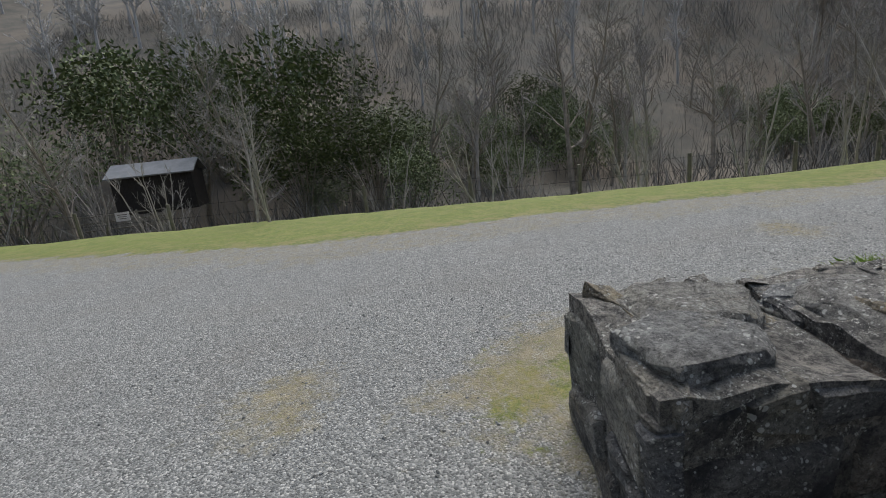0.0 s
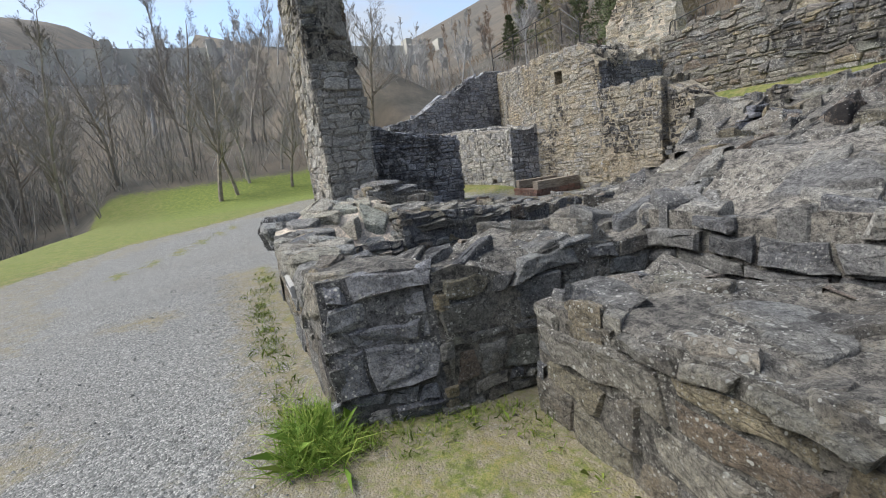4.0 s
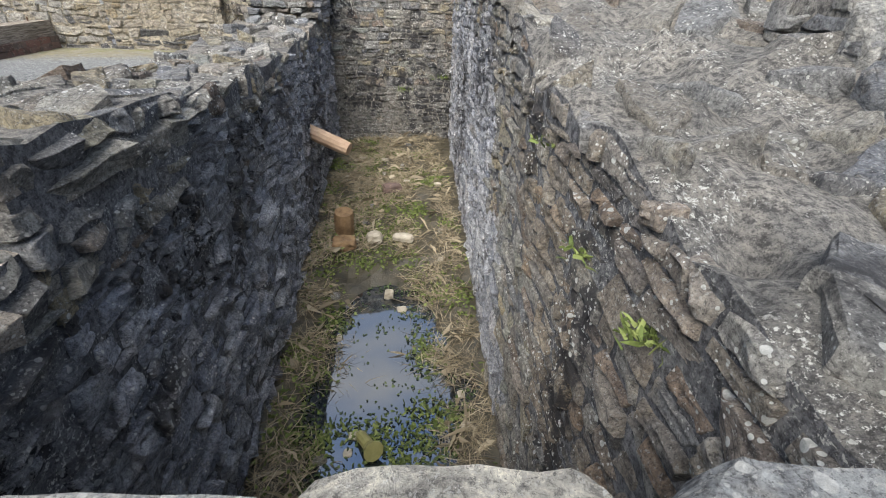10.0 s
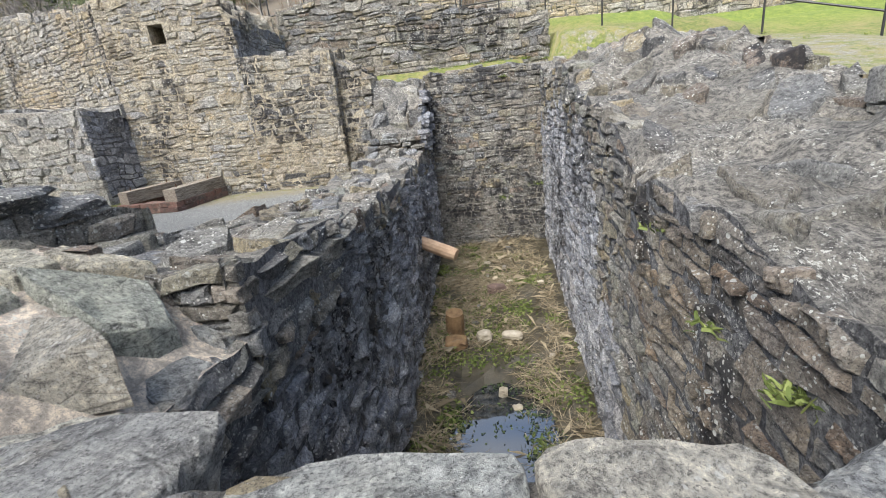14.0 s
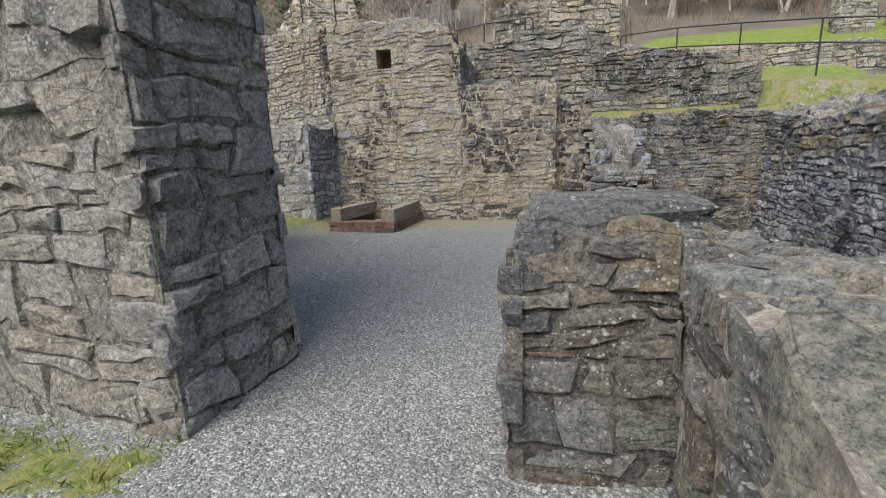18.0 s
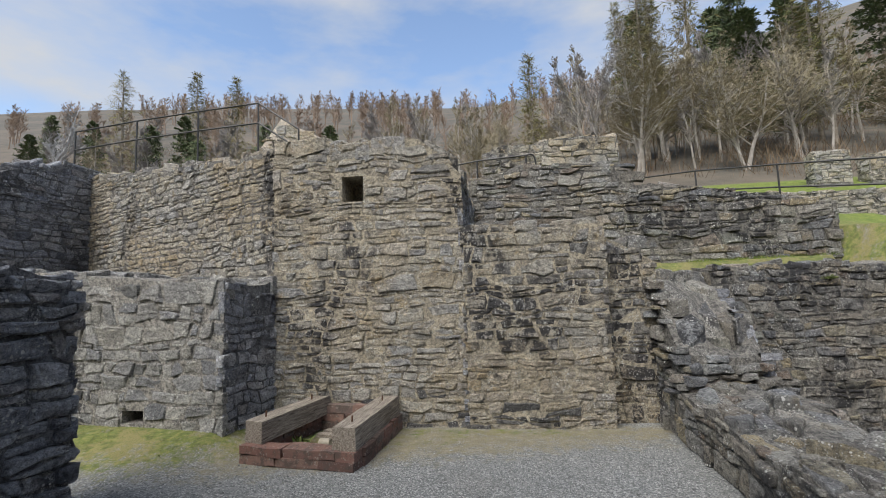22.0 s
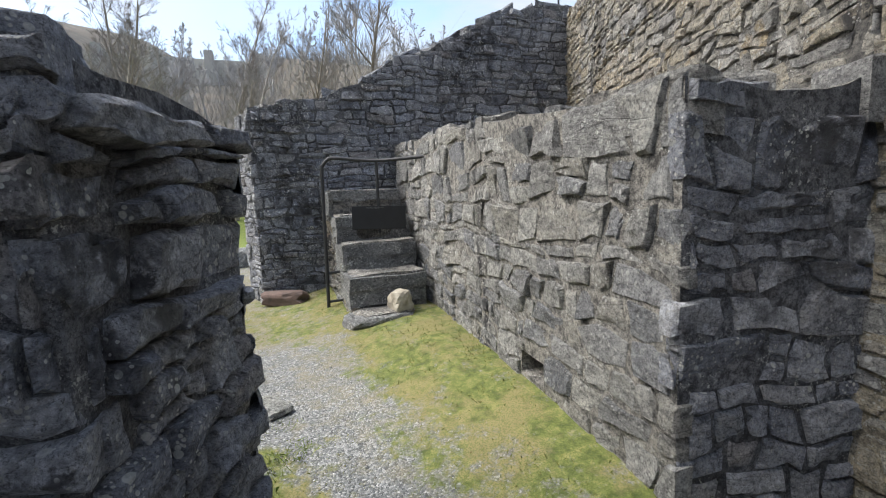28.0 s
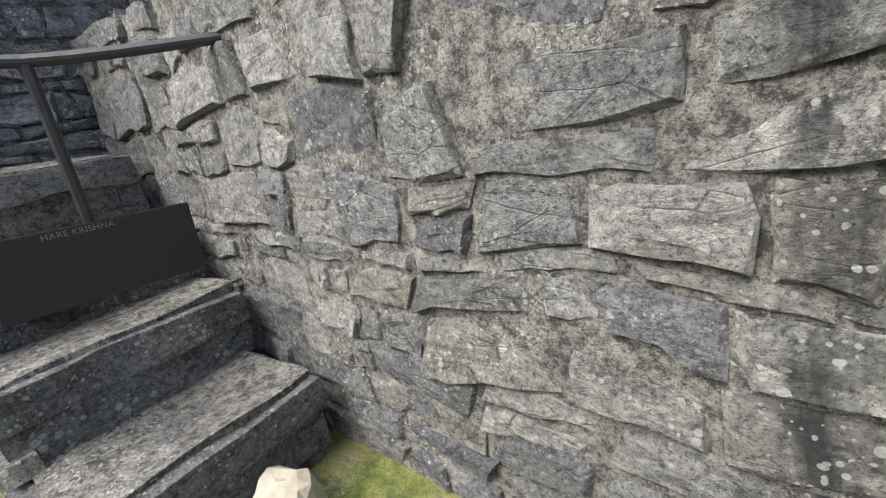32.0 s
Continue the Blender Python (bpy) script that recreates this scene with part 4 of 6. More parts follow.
def bed(rows, mat):
    """Large stones laid by hand on the wall built last: x, y, top, width, depth, height, turn."""
    for x, y, top, w, l, h, rz in rows:
        if y is None:  # flush with the front wall's face
            y = -6.98 - (x + 9.86) * 0.0587 + l * 0.5 - 0.03
        m = Matrix.Translation((x, y, top - h * 0.5)) @ Matrix.Rotation(radians(rz), 4, "Z") @ Matrix.Rotation(radians(random.gauss(0, 3)), 4, "Y") @ Matrix.Rotation(radians(-90 + random.gauss(0, 3)), 4, "X") @ Matrix.Diagonal((w * 1.04, h, l * 1.04, 1)) @ Matrix.Translation((0, -0.5, 0))
        STONE_SETS[-1].add(m, random.randrange(len(BLOCKS)), mat)


bed(((-9.55, None, 0.85, 0.56, 0.42, 0.30, -3), (-8.95, None, 0.84, 0.62, 0.40, 0.28, 2), (-8.40, None, 0.86, 0.42, 0.40, 0.26, -4), (-7.86, None, 0.92, 0.66, 0.46, 0.30, 0), (-7.28, None, 0.91, 0.48, 0.44, 0.34, -4),
     (-6.88, None, 0.90, 0.36, 0.42, 0.32, 3), (-6.60, None, 0.98, 0.34, 0.46, 0.36, -5), (-9.46, -6.50, 0.90, 0.46, 0.36, 0.30, 4), (-8.86, -6.60, 0.89, 0.50, 0.28, 0.28, -3), (-8.36, -6.60, 0.88, 0.40, 0.28, 0.24, 2), (-7.98, -6.62, 0.88, 0.40, 0.28, 0.24, -6)), M_PALE)
mass("wall_pit_front_inner", "dark inner face of the pit's end wall", [(-9.85, -6.62), (-7.45, -6.62), (-7.45, -6.46), (-9.85, -6.46)], -2.9,
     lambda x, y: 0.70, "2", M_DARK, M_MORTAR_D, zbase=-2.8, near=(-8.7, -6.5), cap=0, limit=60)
mass("wall_corner_block", "broad rubble wall end with big pale stones set in lime mortar", [(-11.46, -6.74), (-9.86, -6.97), (-9.82, -5.2), (-11.31, -5.22)], -2.9,
     lambda x, y: 0.87 + 0.16 * smooth(x, -10.1, -11.0) * smooth(y, -6.8, -5.8) - 0.08 * smooth(y, -6.5, -7.1) - 0.40 * smooth(x, -10.38, -9.84) * smooth(y, -6.5, -6.15), "0123", M_GREY, M_MORTAR_P, size=(0.17, 0.34), depth=0.05, near=(-10.3, -7.2), cap=0.40, cell=0.10, rag=0.05,
     cap_mat=M_PALE, cap_cover=0.97, cap_thick=0.10, cap_gap=0.036, face_mats={1: grey_or_black}, face_rough={1: 2.2}, face_base={1: -2.6})
bed(((-11.34, -6.68, 0.98, 0.62, 0.60, 0.50, 24),), M_BLUEGREY)
bed(((-10.84, -6.86, 0.93, 0.60, 0.36, 0.24, 8),), M_PALE)
bed(((-10.42, -6.12, 0.99, 0.34, 0.42, 0.20, 60), (-10.90, -5.72, 1.06, 0.46, 0.36, 0.22, 35)), M_PALE)
mass("wall_pit_left", "low ruined rubble wall between the furnace floor and the wheel pit", [(-11.0, -5.3), (-9.8, -5.25), (-9.78, 3.95), (-10.86, 3.95)], -2.9,
     profile((-5.5, 0.88), (-4.6, 0.80), (-3.6, 0.66), (-1.2, 0.46), (0, 0.48), (2.2, 0.62), (3.1, 0.85), (4, 0.9), axis=1), "013", M_GREY, size=(0.13, 0.28), near=(-10.8, -3.5), limit=300, depth=0.06,
     zbase=-0.05, face_base={1: -2.6}, face_mats={1: grey_or_black}, face_rough={1: 2.4}, cap=0.26, cap_cover=0.85, cell=0.2, rag=0.09, cap_thick=0.09)
mass("wall_pit_stub", "ragged stub of rubble wall at the head of the wheel pit", [(-10.84, 2.0), (-9.79, 2.3), (-9.79, 3.96), (-10.84, 3.96)], 0.3,
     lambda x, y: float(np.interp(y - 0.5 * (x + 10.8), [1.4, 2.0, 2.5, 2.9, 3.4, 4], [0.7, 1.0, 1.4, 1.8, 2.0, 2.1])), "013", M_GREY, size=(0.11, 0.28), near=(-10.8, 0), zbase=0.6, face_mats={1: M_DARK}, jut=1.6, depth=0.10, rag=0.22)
mass("wall_door_pier", "squared rubble pier with a slab on top beside the opening", [(-12.02, -5.25), (-11.28, -5.18), (-11.02, -4.12), (-11.93, -4.16)], -0.2,
     lambda x, y: 1.10 - 0.10 * smooth(y, -4.7, -4.15), "0123", M_GREY, size=(0.14, 0.29), depth=0.05, near=(-12, -5.6), cap=0.42, cap_thick=0.12, cap_cover=0.95)
mass("wall_pit_right", "broad weathered rubble mass beside the wheel pit, its top sloping up", [(-7.62, -6.5), (-6.2, -6.55), (-4.3, 3.9), (-7.15, 3.95)], -2.9,
     lambda x, y: float(np.interp(y, *RIGHT_TOP)) + 0.22 * smooth(x, -6.9, -6.0) + 0.08 * nz(x, y, 3, 0.9), "013", M_GREY,
     size=(0.13, 0.27), depth=0.05, face_mats={3: rusty_or_black}, face_rough={3: 1.6}, near=(-7.6, -6.0), zbase=0.0, face_base={3: -2.6}, cap=0.28, cap_cover=0.6, limit=300, rag=0.16, cell=0.15, cap_thick=0.09)
mass("wall_pit_back", "tall coursed rubble end wall of the wheel pit", [(-9.8, 3.9), (-7.0, 3.9), (-7.0, 4.55), (-9.8, 4.55)], -2.9, lambda x, y: 2.08, "0", M_DAMP, size=(0.13, 0.26), depth=0.05,
     near=(-8.5, 0), zbase=-2.3, cap=0.3, cap_cover=0.4)
mass("wall_near", "low broad wall of flat slaty stones with a lichened gritty top", [(-5.85, -6.08), (-3.80, -6.29), (-3.66, -5.30), (-5.7, -5.15)], -0.2,
     lambda x, y: 0.74 + 0.06 * nz(x, y, 4, 1.1), "0123", M_GREY, size=(0.18, 0.42), depth=0.07, near=(-4, -6.4), cap=0.24, cap_cover=0.6, cap_thick=0.05, cell=0.10, rag=0.09)
bed(((-4.05, -5.78, 0.82, 0.50, 0.66, 0.20, 8), (-4.75, -5.75, 0.80, 0.52, 0.40, 0.18, -10), (-5.50, -5.88, 0.80, 0.46, 0.34, 0.18, 5)), M_GREY)
mass("wall_near_end", "broken end of the low wall, massive slate blocks split by an open crack", [(-3.62, -6.36), (-2.80, -6.42), (-2.58, -5.35), (-3.50, -5.28)], -0.2,
     lambda x, y: 0.74 + 0.06 * smooth(x, -3.5, -3.0), "0123", M_GREY, size=(0.26, 0.55), depth=0.07, near=(-3, -6.4), cap=0.24, cap_cover=0.5, cap_thick=0.05, cell=0.10, rag=0.07)
bed(((-3.22, -6.02, 0.88, 0.62, 0.66, 0.24, -6), (-2.95, -5.62, 0.90, 0.56, 0.46, 0.22, 12)), M_GREY)
mass("wall_east_step", "stepped rubble wall of long slate slabs", [(-6.0, -5.0), (-2.9, -4.75), (-2.9, -3.4), (-5.9, -3.6)], -0.2,
     lambda x, y: 1.05 + 0.28 * smooth(y, -4.6, -4.1) + 0.08 * nz(x, y, 5, 1.0), "013", M_WALLW, M_MORTAR_W, size=(0.15, 0.32), depth=0.07, near=(-4.5, -6), cap=0.30, cap_cover=0.7, cell=0.15, cap_thick=0.09, jut=0.9)

# the furnace range
mass("wall_back_left", "tall ruined furnace wall of buff and blackened rubble with a small putlog hole", [(-16.25, 2.62), (-13.42, 2.66), (-13.42, 5.35), (-16.25, 5.35)], -0.2,
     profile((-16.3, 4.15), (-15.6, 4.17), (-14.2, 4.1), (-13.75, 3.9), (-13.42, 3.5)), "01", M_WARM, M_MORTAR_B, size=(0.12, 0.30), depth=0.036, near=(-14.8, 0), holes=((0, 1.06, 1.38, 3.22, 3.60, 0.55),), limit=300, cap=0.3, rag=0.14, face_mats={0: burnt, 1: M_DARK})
mass("wall_back_right", "furnace wall of slaty rubble stained black by soot", [(-13.42, 2.60), (-11.5, 2.62), (-11.5, 3.7), (-13.42, 3.7)], -0.2,
     lambda x, y: 2.72, "01", M_SOOT, M_MORTAR_B, size=(0.12, 0.28), depth=0.036, near=(-12.8, 0), limit=300, cap=0.3, face_mats={0: sooty})
mass("wall_back_corner", "set-back corner of the furnace wall", [(-11.5, 2.86), (-10.8, 2.86), (-10.8, 3.8), (-11.5, 3.8)], -0.2, profile((-11.5, 2.6), (-10.8, 2.1)), "0", M_SOOT, M_MORTAR_B, size=(0.12, 0.24), depth=0.036, near=(-11, 0), cap=0.3)
mass("wall_terrace_upper", "upper terrace wall of grey coursed rubble", [(-13.5, 5.3), (-6.7, 5.45), (-6.7, 6.0), (-13.5, 5.95)], 1.8,
     profile((-13.5, 4.05), (-12.9, 4.2), (-11.5, 4.32), (-10.4, 4.22), (-10.3, 3.78), (-9.4, 3.72), (-7.4, 3.4), (-6.7, 3.2)), "01", M_GREY, size=(0.13, 0.32), near=(-11, 0), zbase=2.1, cap=0.34)
mass("wall_west_range", "rubble retaining wall with squared quoins and a drain hole at its foot", [(-22.6, 2.22), (-16.42, 1.66), (-16.22, 2.75), (-22.55, 5.6)], -0.3,
     lambda x, y: float(np.interp(x, [-22.6, -20, -17.6, -16.4], [2.46, 2.34, 2.14, 2.05])), "01", M_WALLW, M_MORTAR_W, size=(0.17, 0.28), depth=0.042, jut=0.5, near=(-18.6, 1), holes=((0, 4.68, 5.02, 0.27, 0.44, 0.5),),
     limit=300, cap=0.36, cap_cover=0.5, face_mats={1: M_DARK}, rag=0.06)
mass("wall_upper_left", "tall upper wall of thin pale slates", [(-22.6, 5.75), (-16.22, 2.8), (-16.05, 3.5), (-22.4, 6.5)], 1.8,
     profile((-22.6, 4.95), (-19.5, 4.45), (-16.3, 4.15)), "0", M_WARM, size=(0.11, 0.22), depth=0.05, near=(-18, 1), zbase=2.0, cap=0.3)
mass("wall_dark_west", "dark ruined cross wall stepping up towards the hill", [(-23.45, -0.25), (-22.65, -0.05), (-22.55, 6.2), (-23.4, 6.2)], -0.2,
     profile((-0.3, 2.98), (1.0, 3.2), (1.6, 3.45), (2.4, 3.95), (3.2, 4.2), (4.5, 4.85), (5.6, 5.1), axis=1), "01", M_DARK, M_MORTAR_D, size=(0.13, 0.27), depth=0.05, near=(-22.6, 0.5), cap=0.34)
# The tower's east and north faces take the slightly darker M_TOWER.
mass("wall_tower", "tall ruined tower of pale rubble, its broken end a darker grey", [(-17.35, -4.85), (-13.75, -5.2), (-13.68, -4.15), (-17.3, -3.85)], -0.2,
     lambda x, y: float(np.interp(y - 0.18 * (x + 13.7), [-5.3, -4.95, -4.6, -4.3, -4.0], [6.4, 5.6, 4.6, 3.7, 2.9])) if x > -14.4 else 6.3 + 0.15 * nz(x, y, 1, 1.0), "0123", M_LIME, M_MORTAR_W, size=(0.19, 0.40), depth=0.05, near=(-13.7, -5.6),
     limit=300, face_mats={1: M_TOWER, 2: M_TOWER}, cap=0.3, cell=0.25)
mass("wall_room_west", "low dark rubble wall closing the furnace floor on the west", [(-17.5, -4.0), (-16.6, -4.0), (-16.35, -0.42), (-17.36, -0.08)], -0.2,
     profile((-4.0, 2.9), (-2.5, 2.4), (-0.6, 2.1), (0.3, 1.85), axis=1), "123", M_DARK, M_MORTAR_D, size=(0.13, 0.28), depth=0.10, near=(-16.9, 0), limit=300, cap=0.36, jut=0.9)


# ---- trees ----
def branch_tree(seed, height=9.0, spread=0.5, trunk=0.14, stems=1, kids=(20, 7, 7), reach=0.30, thin=0.010, low=0.25, least=0.008):
    """Meshes of a leafless tree: trunk and limbs, and the fine twigs."""
    rnd = random.Random(seed)
    big, fine = bmesh.new(), bmesh.new()

    def grow(p, d, length, r, level):
        n = (8, 4, 2, 1)[level]
        if level == 3:
            leaf_card(fine, p, d, thin, length)
            return
        pts, rad, ways = [p.copy()], [r], [d]
        for k in range(n):
            wob = (0.07, 0.15, 0.16)[level]
            d = (d + Vector((rnd.gauss(0, wob), rnd.gauss(0, wob), rnd.gauss(0.10 if level else 0.04, 0.05)))).normalized()
            p = p + d * (length / n)
            pts.append(p.copy())
            rad.append(r * (1 - 0.86 * (k + 1) / n))
            ways.append(d)
        tube(big if level < 2 else fine, pts, rad, (6, 4, 3)[level])
        for k in range(kids[level] + rnd.randrange(3)):
            t = rnd.uniform(low if level == 0 else 0.12, 1.0)
            i = min(int(t * n), n - 1)
            q, rr, way = pts[i].lerp(pts[i + 1], t * n - i), lerp(rad[i], rad[i + 1], t * n - i), ways[i]
            side = Vector((rnd.gauss(0, 1), rnd.gauss(0, 1), rnd.gauss(0, 0.3))).normalized()
            dd = (way * (1 - spread) + side * spread + Vector((0, 0, 0.12))).normalized()
            long = height * reach * (1.1 - 0.8 * t) if level == 0 else length * rnd.uniform(0.30, 0.55) * (1.2 - 0.6 * t)
            grow(q, dd, long * rnd.uniform(0.75, 1.2), max(rr * 0.5, least), level + 1)

    for s in range(stems):
        lean = Vector((rnd.gauss(0, 0.05 + 0.14 * (stems > 1)), rnd.gauss(0, 0.05 + 0.14 * (stems > 1)), 1)).normalized()
        grow(Vector((0.2 * s * rnd.uniform(-1, 1), 0.2 * s * rnd.uniform(-1, 1), -0.3)), lean, height * rnd.uniform(0.7, 1.0), trunk * (1 if s == 0 else 0.75), 0)
    return big, fine


def make_tree(label, big, fine, bark, twig):
    ob = part("tree", big, bark)
    tagged(part("crown", fine, twig, ob), kind="stuff")
    return tagged(ob, label, "tree", "bare trees")


def leaf_card(bm, p, d, w, l):
    a = d.orthogonal().normalized()
    q = [p + a * w, p + d * l * 0.6 + a * w * 0.5, p + d * l, p + d * l * 0.5 - a * w]
    bm.faces.new([bm.verts.new(v) for v in q])


def conifer(seed, height=14.0, width=3.4, larch=False):
    rnd = random.Random(seed)
    trunk, crown = bmesh.new(), bmesh.new()
    tube(trunk, [(0, 0, -0.4), (0.05, 0, height * 0.5), (0, 0.05, height)], [0.2, 0.12, 0.02], 6)
    tiers = 26
    for k in range(tiers):
        z = height * (0.16 + 0.84 * k / tiers)
        r = (width * (1 - (k / tiers)) ** 0.7 + 0.15) * rnd.uniform(0.7, 1.1)
        for i in range(11):
            if rnd.random() < 0.16:
                continue
            a = rnd.uniform(0, 6.28)
            rr = r * rnd.uniform(0.55, 1.1)
            d = Vector((math.cos(a), math.sin(a), -0.22 + 0.5 * k / tiers)).normalized()
            base = Vector((0, 0, z + rnd.uniform(-0.2, 0.2)))
            tube(trunk, [base, base + d * rr], [0.025, 0.006], 3)
            for c in range(5 if larch else 9):
                s = rnd.uniform(0.25, 1.0)
                p = base + d * rr * s
                for _ in range(2 if larch else 3):
                    e = (d * 0.6 + Vector((rnd.gauss(0, 0.6), rnd.gauss(0, 0.6), rnd.gauss(-0.15, 0.4)))).normalized()
                    leaf_card(crown, p, e, 0.03 if larch else 0.09, rnd.uniform(0.25, 0.7))
    return trunk, crown


def shrub(seed, r=1.6, h=2.4, n=900):
    rnd = random.Random(seed)
    stem, crown = bmesh.new(), bmesh.new()
    lobes = [(Vector((rnd.gauss(0, r * 0.45), rnd.gauss(0, r * 0.45), rnd.uniform(h * 0.25, h * 0.85))), rnd.uniform(0.3, 0.6) * r) for _ in range(16)]
    for c, _ in lobes:
        tube(stem, [(0, 0, -0.2), c * 0.5 + Vector((0, 0, 0.1)), c], [0.06, 0.035, 0.01], 4)
    for _ in range(n):
        c, q = lobes[rnd.randrange(len(lobes))]
        d = Vector((rnd.gauss(0, 1), rnd.gauss(0, 1), rnd.gauss(0, 0.8))).normalized()
        e = (d + Vector((rnd.gauss(0, 0.7), rnd.gauss(0, 0.7), rnd.gauss(0, 0.7)))).normalized()
        leaf_card(crown, c + d * q * rnd.uniform(0.6, 1.05), e, rnd.uniform(0.05, 0.09), rnd.uniform(0.14, 0.30))
    return stem, crown


BARE = [make_tree("tall bare grey tree with fine upswept twigs", *branch_tree(11 + k, 13, 0.56, 0.16, kids=(22, 8, 8), thin=0.012, least=0.011), M_BARK, M_TWIG) for k in range(4)]
BIRCH = [make_tree("leafless silver birch with purplish twigs", *branch_tree(31 + k, 14, 0.46, 0.13, kids=(22, 7, 8), reach=0.24, thin=0.016, least=0.012), M_BIRCH, M_TWIG_R) for k in range(3)]
SMALL = [make_tree("young bare tree with many pale upright shoots", *branch_tree(51 + k, 4.4, 0.42, 0.045, 3 + k % 2, (8, 4, 3), 0.26, 0.005, 0.1), M_BIRCH, M_TWIG) for k in range(3)]
ROUND = [make_tree("broad bare tree with a round buff twiggy crown", *branch_tree(61 + k, 8.5, 0.66, 0.16, 3, (22, 9, 10), 0.46, 0.020, 0.2), M_BIRCH, M_TWIG_B) for k in range(2)]
NORTH = [make_tree("bare hillside birch with a dense twiggy crown", *branch_tree(131 + k, 12, 0.46, 0.11, 1, (24, 8, 9), 0.26, 0.03, least=0.014), M_BIRCH, (M_TWIG_B, M_TWIG_R, M_TWIG)[k]) for k in range(3)]


def leafy(name, label, st, cr, bark, leaf, category="tree"):
    ob = part(name, st, bark)
    tagged(part("crown", cr, leaf, ob), kind="stuff")
    return tagged(ob, label, category, name + "s")


FIR = [leafy("conifer", "dark green conifer with drooping branches", *conifer(71 + k, 14 + 2 * k, 4.4), M_BARK, M_FIR) for k in range(2)]
LARCH = [leafy("larch", "yellowish larch in early bud", *conifer(81, 15, 2.8, True), M_BARK, M_LARCH)]
HOLLY = [leafy("evergreen_bush", "dark evergreen holly bush", *shrub(91 + k, 3.0, 6.0, 4200), M_BARK, M_LEAF, "bush") for k in range(2)]
USED = set()


def plant(kinds, x, y, s=1.0, rz=None, dz=0.0):
    src = random.choice(kinds)
    m = Matrix.Translation((x, y, ground_z(x, y) + dz)) @ Matrix.Rotation(random.uniform(0, 6.28) if rz is None else rz, 4, "Z")
    if src.name not in USED:
        USED.add(src.name)
        src.scale = (s, s, s)
        src.matrix_basis = m @ Matrix.Diagonal((s, s, s, 1))
        return src
    ob = copy_thing(src, m)
    ob.scale = (s, s, s)
    return ob


# the young trees along the stream
for x, y, s in ((0.6, -17.2, 1.0), (-5.2, -16.4, 0.85), (-9.5, -15.6, 1.05), (-12.5, -15.0, 1.05), (-17.2, -15.2, 1.35), (-18.6, -15.0, 1.5), (-15.0, -14.6, 0.7), (4.5, -21, 1.0)):
    plant(SMALL, x, y, s)
def far_wood(label, spots, mat, seed):
    """Distant leafless wood as one mesh of many thin trees."""
    kinds = [branch_tree(seed + k, 13, 0.46, 0.16, 1, (16, 6, 5), 0.26, 0.06, least=0.03) for k in range(3)]
    sets = []
    for bms in kinds:
        vs, fs, base = [], [], 0
        for bm in bms:
            bm.verts.index_update()
            vs += [tuple(v.co) for v in bm.verts]
            fs += [tuple(v.index + base for v in f.verts) for f in bm.faces]
            base = len(vs)
            bm.free()
        sets.append((np.array(vs), fs))
    vs, fs, base = [], [], 0
    for k, (x, y, s) in enumerate(spots):
        v, f = sets[k % 3]
        a = random.uniform(0, 6.28)
        c, d = math.cos(a) * s, math.sin(a) * s
        vs.append(v @ np.array(((c, d, 0), (-d, c, 0), (0, 0, s))) + np.array((x, y, ground_z(x, y) - 0.2)))
        fs += [tuple(i + base for i in q) for q in f]
        base += len(v)
    tagged(new("far_wood", mesh_of("far_wood", np.concatenate(vs).tolist(), fs, (mat,))), label, "wood", kind="stuff")


# the wood on the southern slope
for k in range(52):
    plant(BARE + BIRCH[:1], random.uniform(-60, 32), -random.uniform(24, 46), random.uniform(0.6, 1.2))
far_wood("leafless wood on the southern slope, greyed for haze", [(random.uniform(-90, 60), -random.uniform(46, 105), random.uniform(0.8, 1.3)) for _ in range(130)], M_TWIG_H, 201)
for k in range(16):
    plant(SMALL, random.uniform(-60, 24), -random.uniform(21, 34), random.uniform(0.8, 1.5))
for k in range(36):
    x, y = random.uniform(-40, 26), -random.uniform(25, 42)
    if not (2.0 < x < 13.0 and y > -35):  # the shed stands in a clearing
        plant(HOLLY, x, y, random.uniform(0.35, 0.9))
for x, y, s in ((1, -31, 1.2), (7, -39, 1.5), (-3, -32, 1.2), (17, -33, 1.2), (14, -40, 1.5), (1, -38, 1.6)):
    plant(HOLLY, x, y, s)
# west, below the dam
for k in range(52):
    plant(BARE[:2] + BIRCH, -random.uniform(41, 62), random.uniform(-42, 14), random.uniform(0.8, 1.25))
far_wood("leafless wood climbing towards the dam, greyed for haze", [(-58 - 84 * random.random(), random.uniform(-85, 40), random.uniform(0.7, 1.1)) for _ in range(170)], M_TWIG_H, 211)
for k in range(8):
    plant(SMALL, -random.uniform(40, 50), random.uniform(-26, 6), random.uniform(0.8, 1.6))
# north, above the ruins
for k in range(58):
    plant(NORTH if random.random() < 0.88 else LARCH, random.uniform(-70, 6), random.uniform(28, 50), random.uniform(0.65, 1.05))
far_wood("reddish leafless birch wood on the northern hillside", [(random.uniform(-150, 60), 46 + 150 * k / 260, 0.65 + 0.7 * k / 260 + random.uniform(-0.1, 0.2)) for k in range(260)], M_TWIG_N, 221)
for x, y, s in ((-2.5, 31, 1.15), (4.5, 30, 1.0), (10, 33, 1.25), (17, 31, 1.2), (24, 35, 1.2), (-8, 33, 0.9), (31, 33, 1.2), (1, 35, 1.3), (7, 37, 1.3), (-13, 36, 0.9)):
    plant(ROUND, x, y, s)
for k in range(26):
    plant(NORTH + LARCH, random.uniform(-8, 45), random.uniform(31, 44), random.uniform(0.9, 1.3))
for k in range(24):
    plant(FIR if k % 2 else LARCH, random.uniform(3, 60), random.uniform(40, 62), random.uniform(0.9, 1.3))
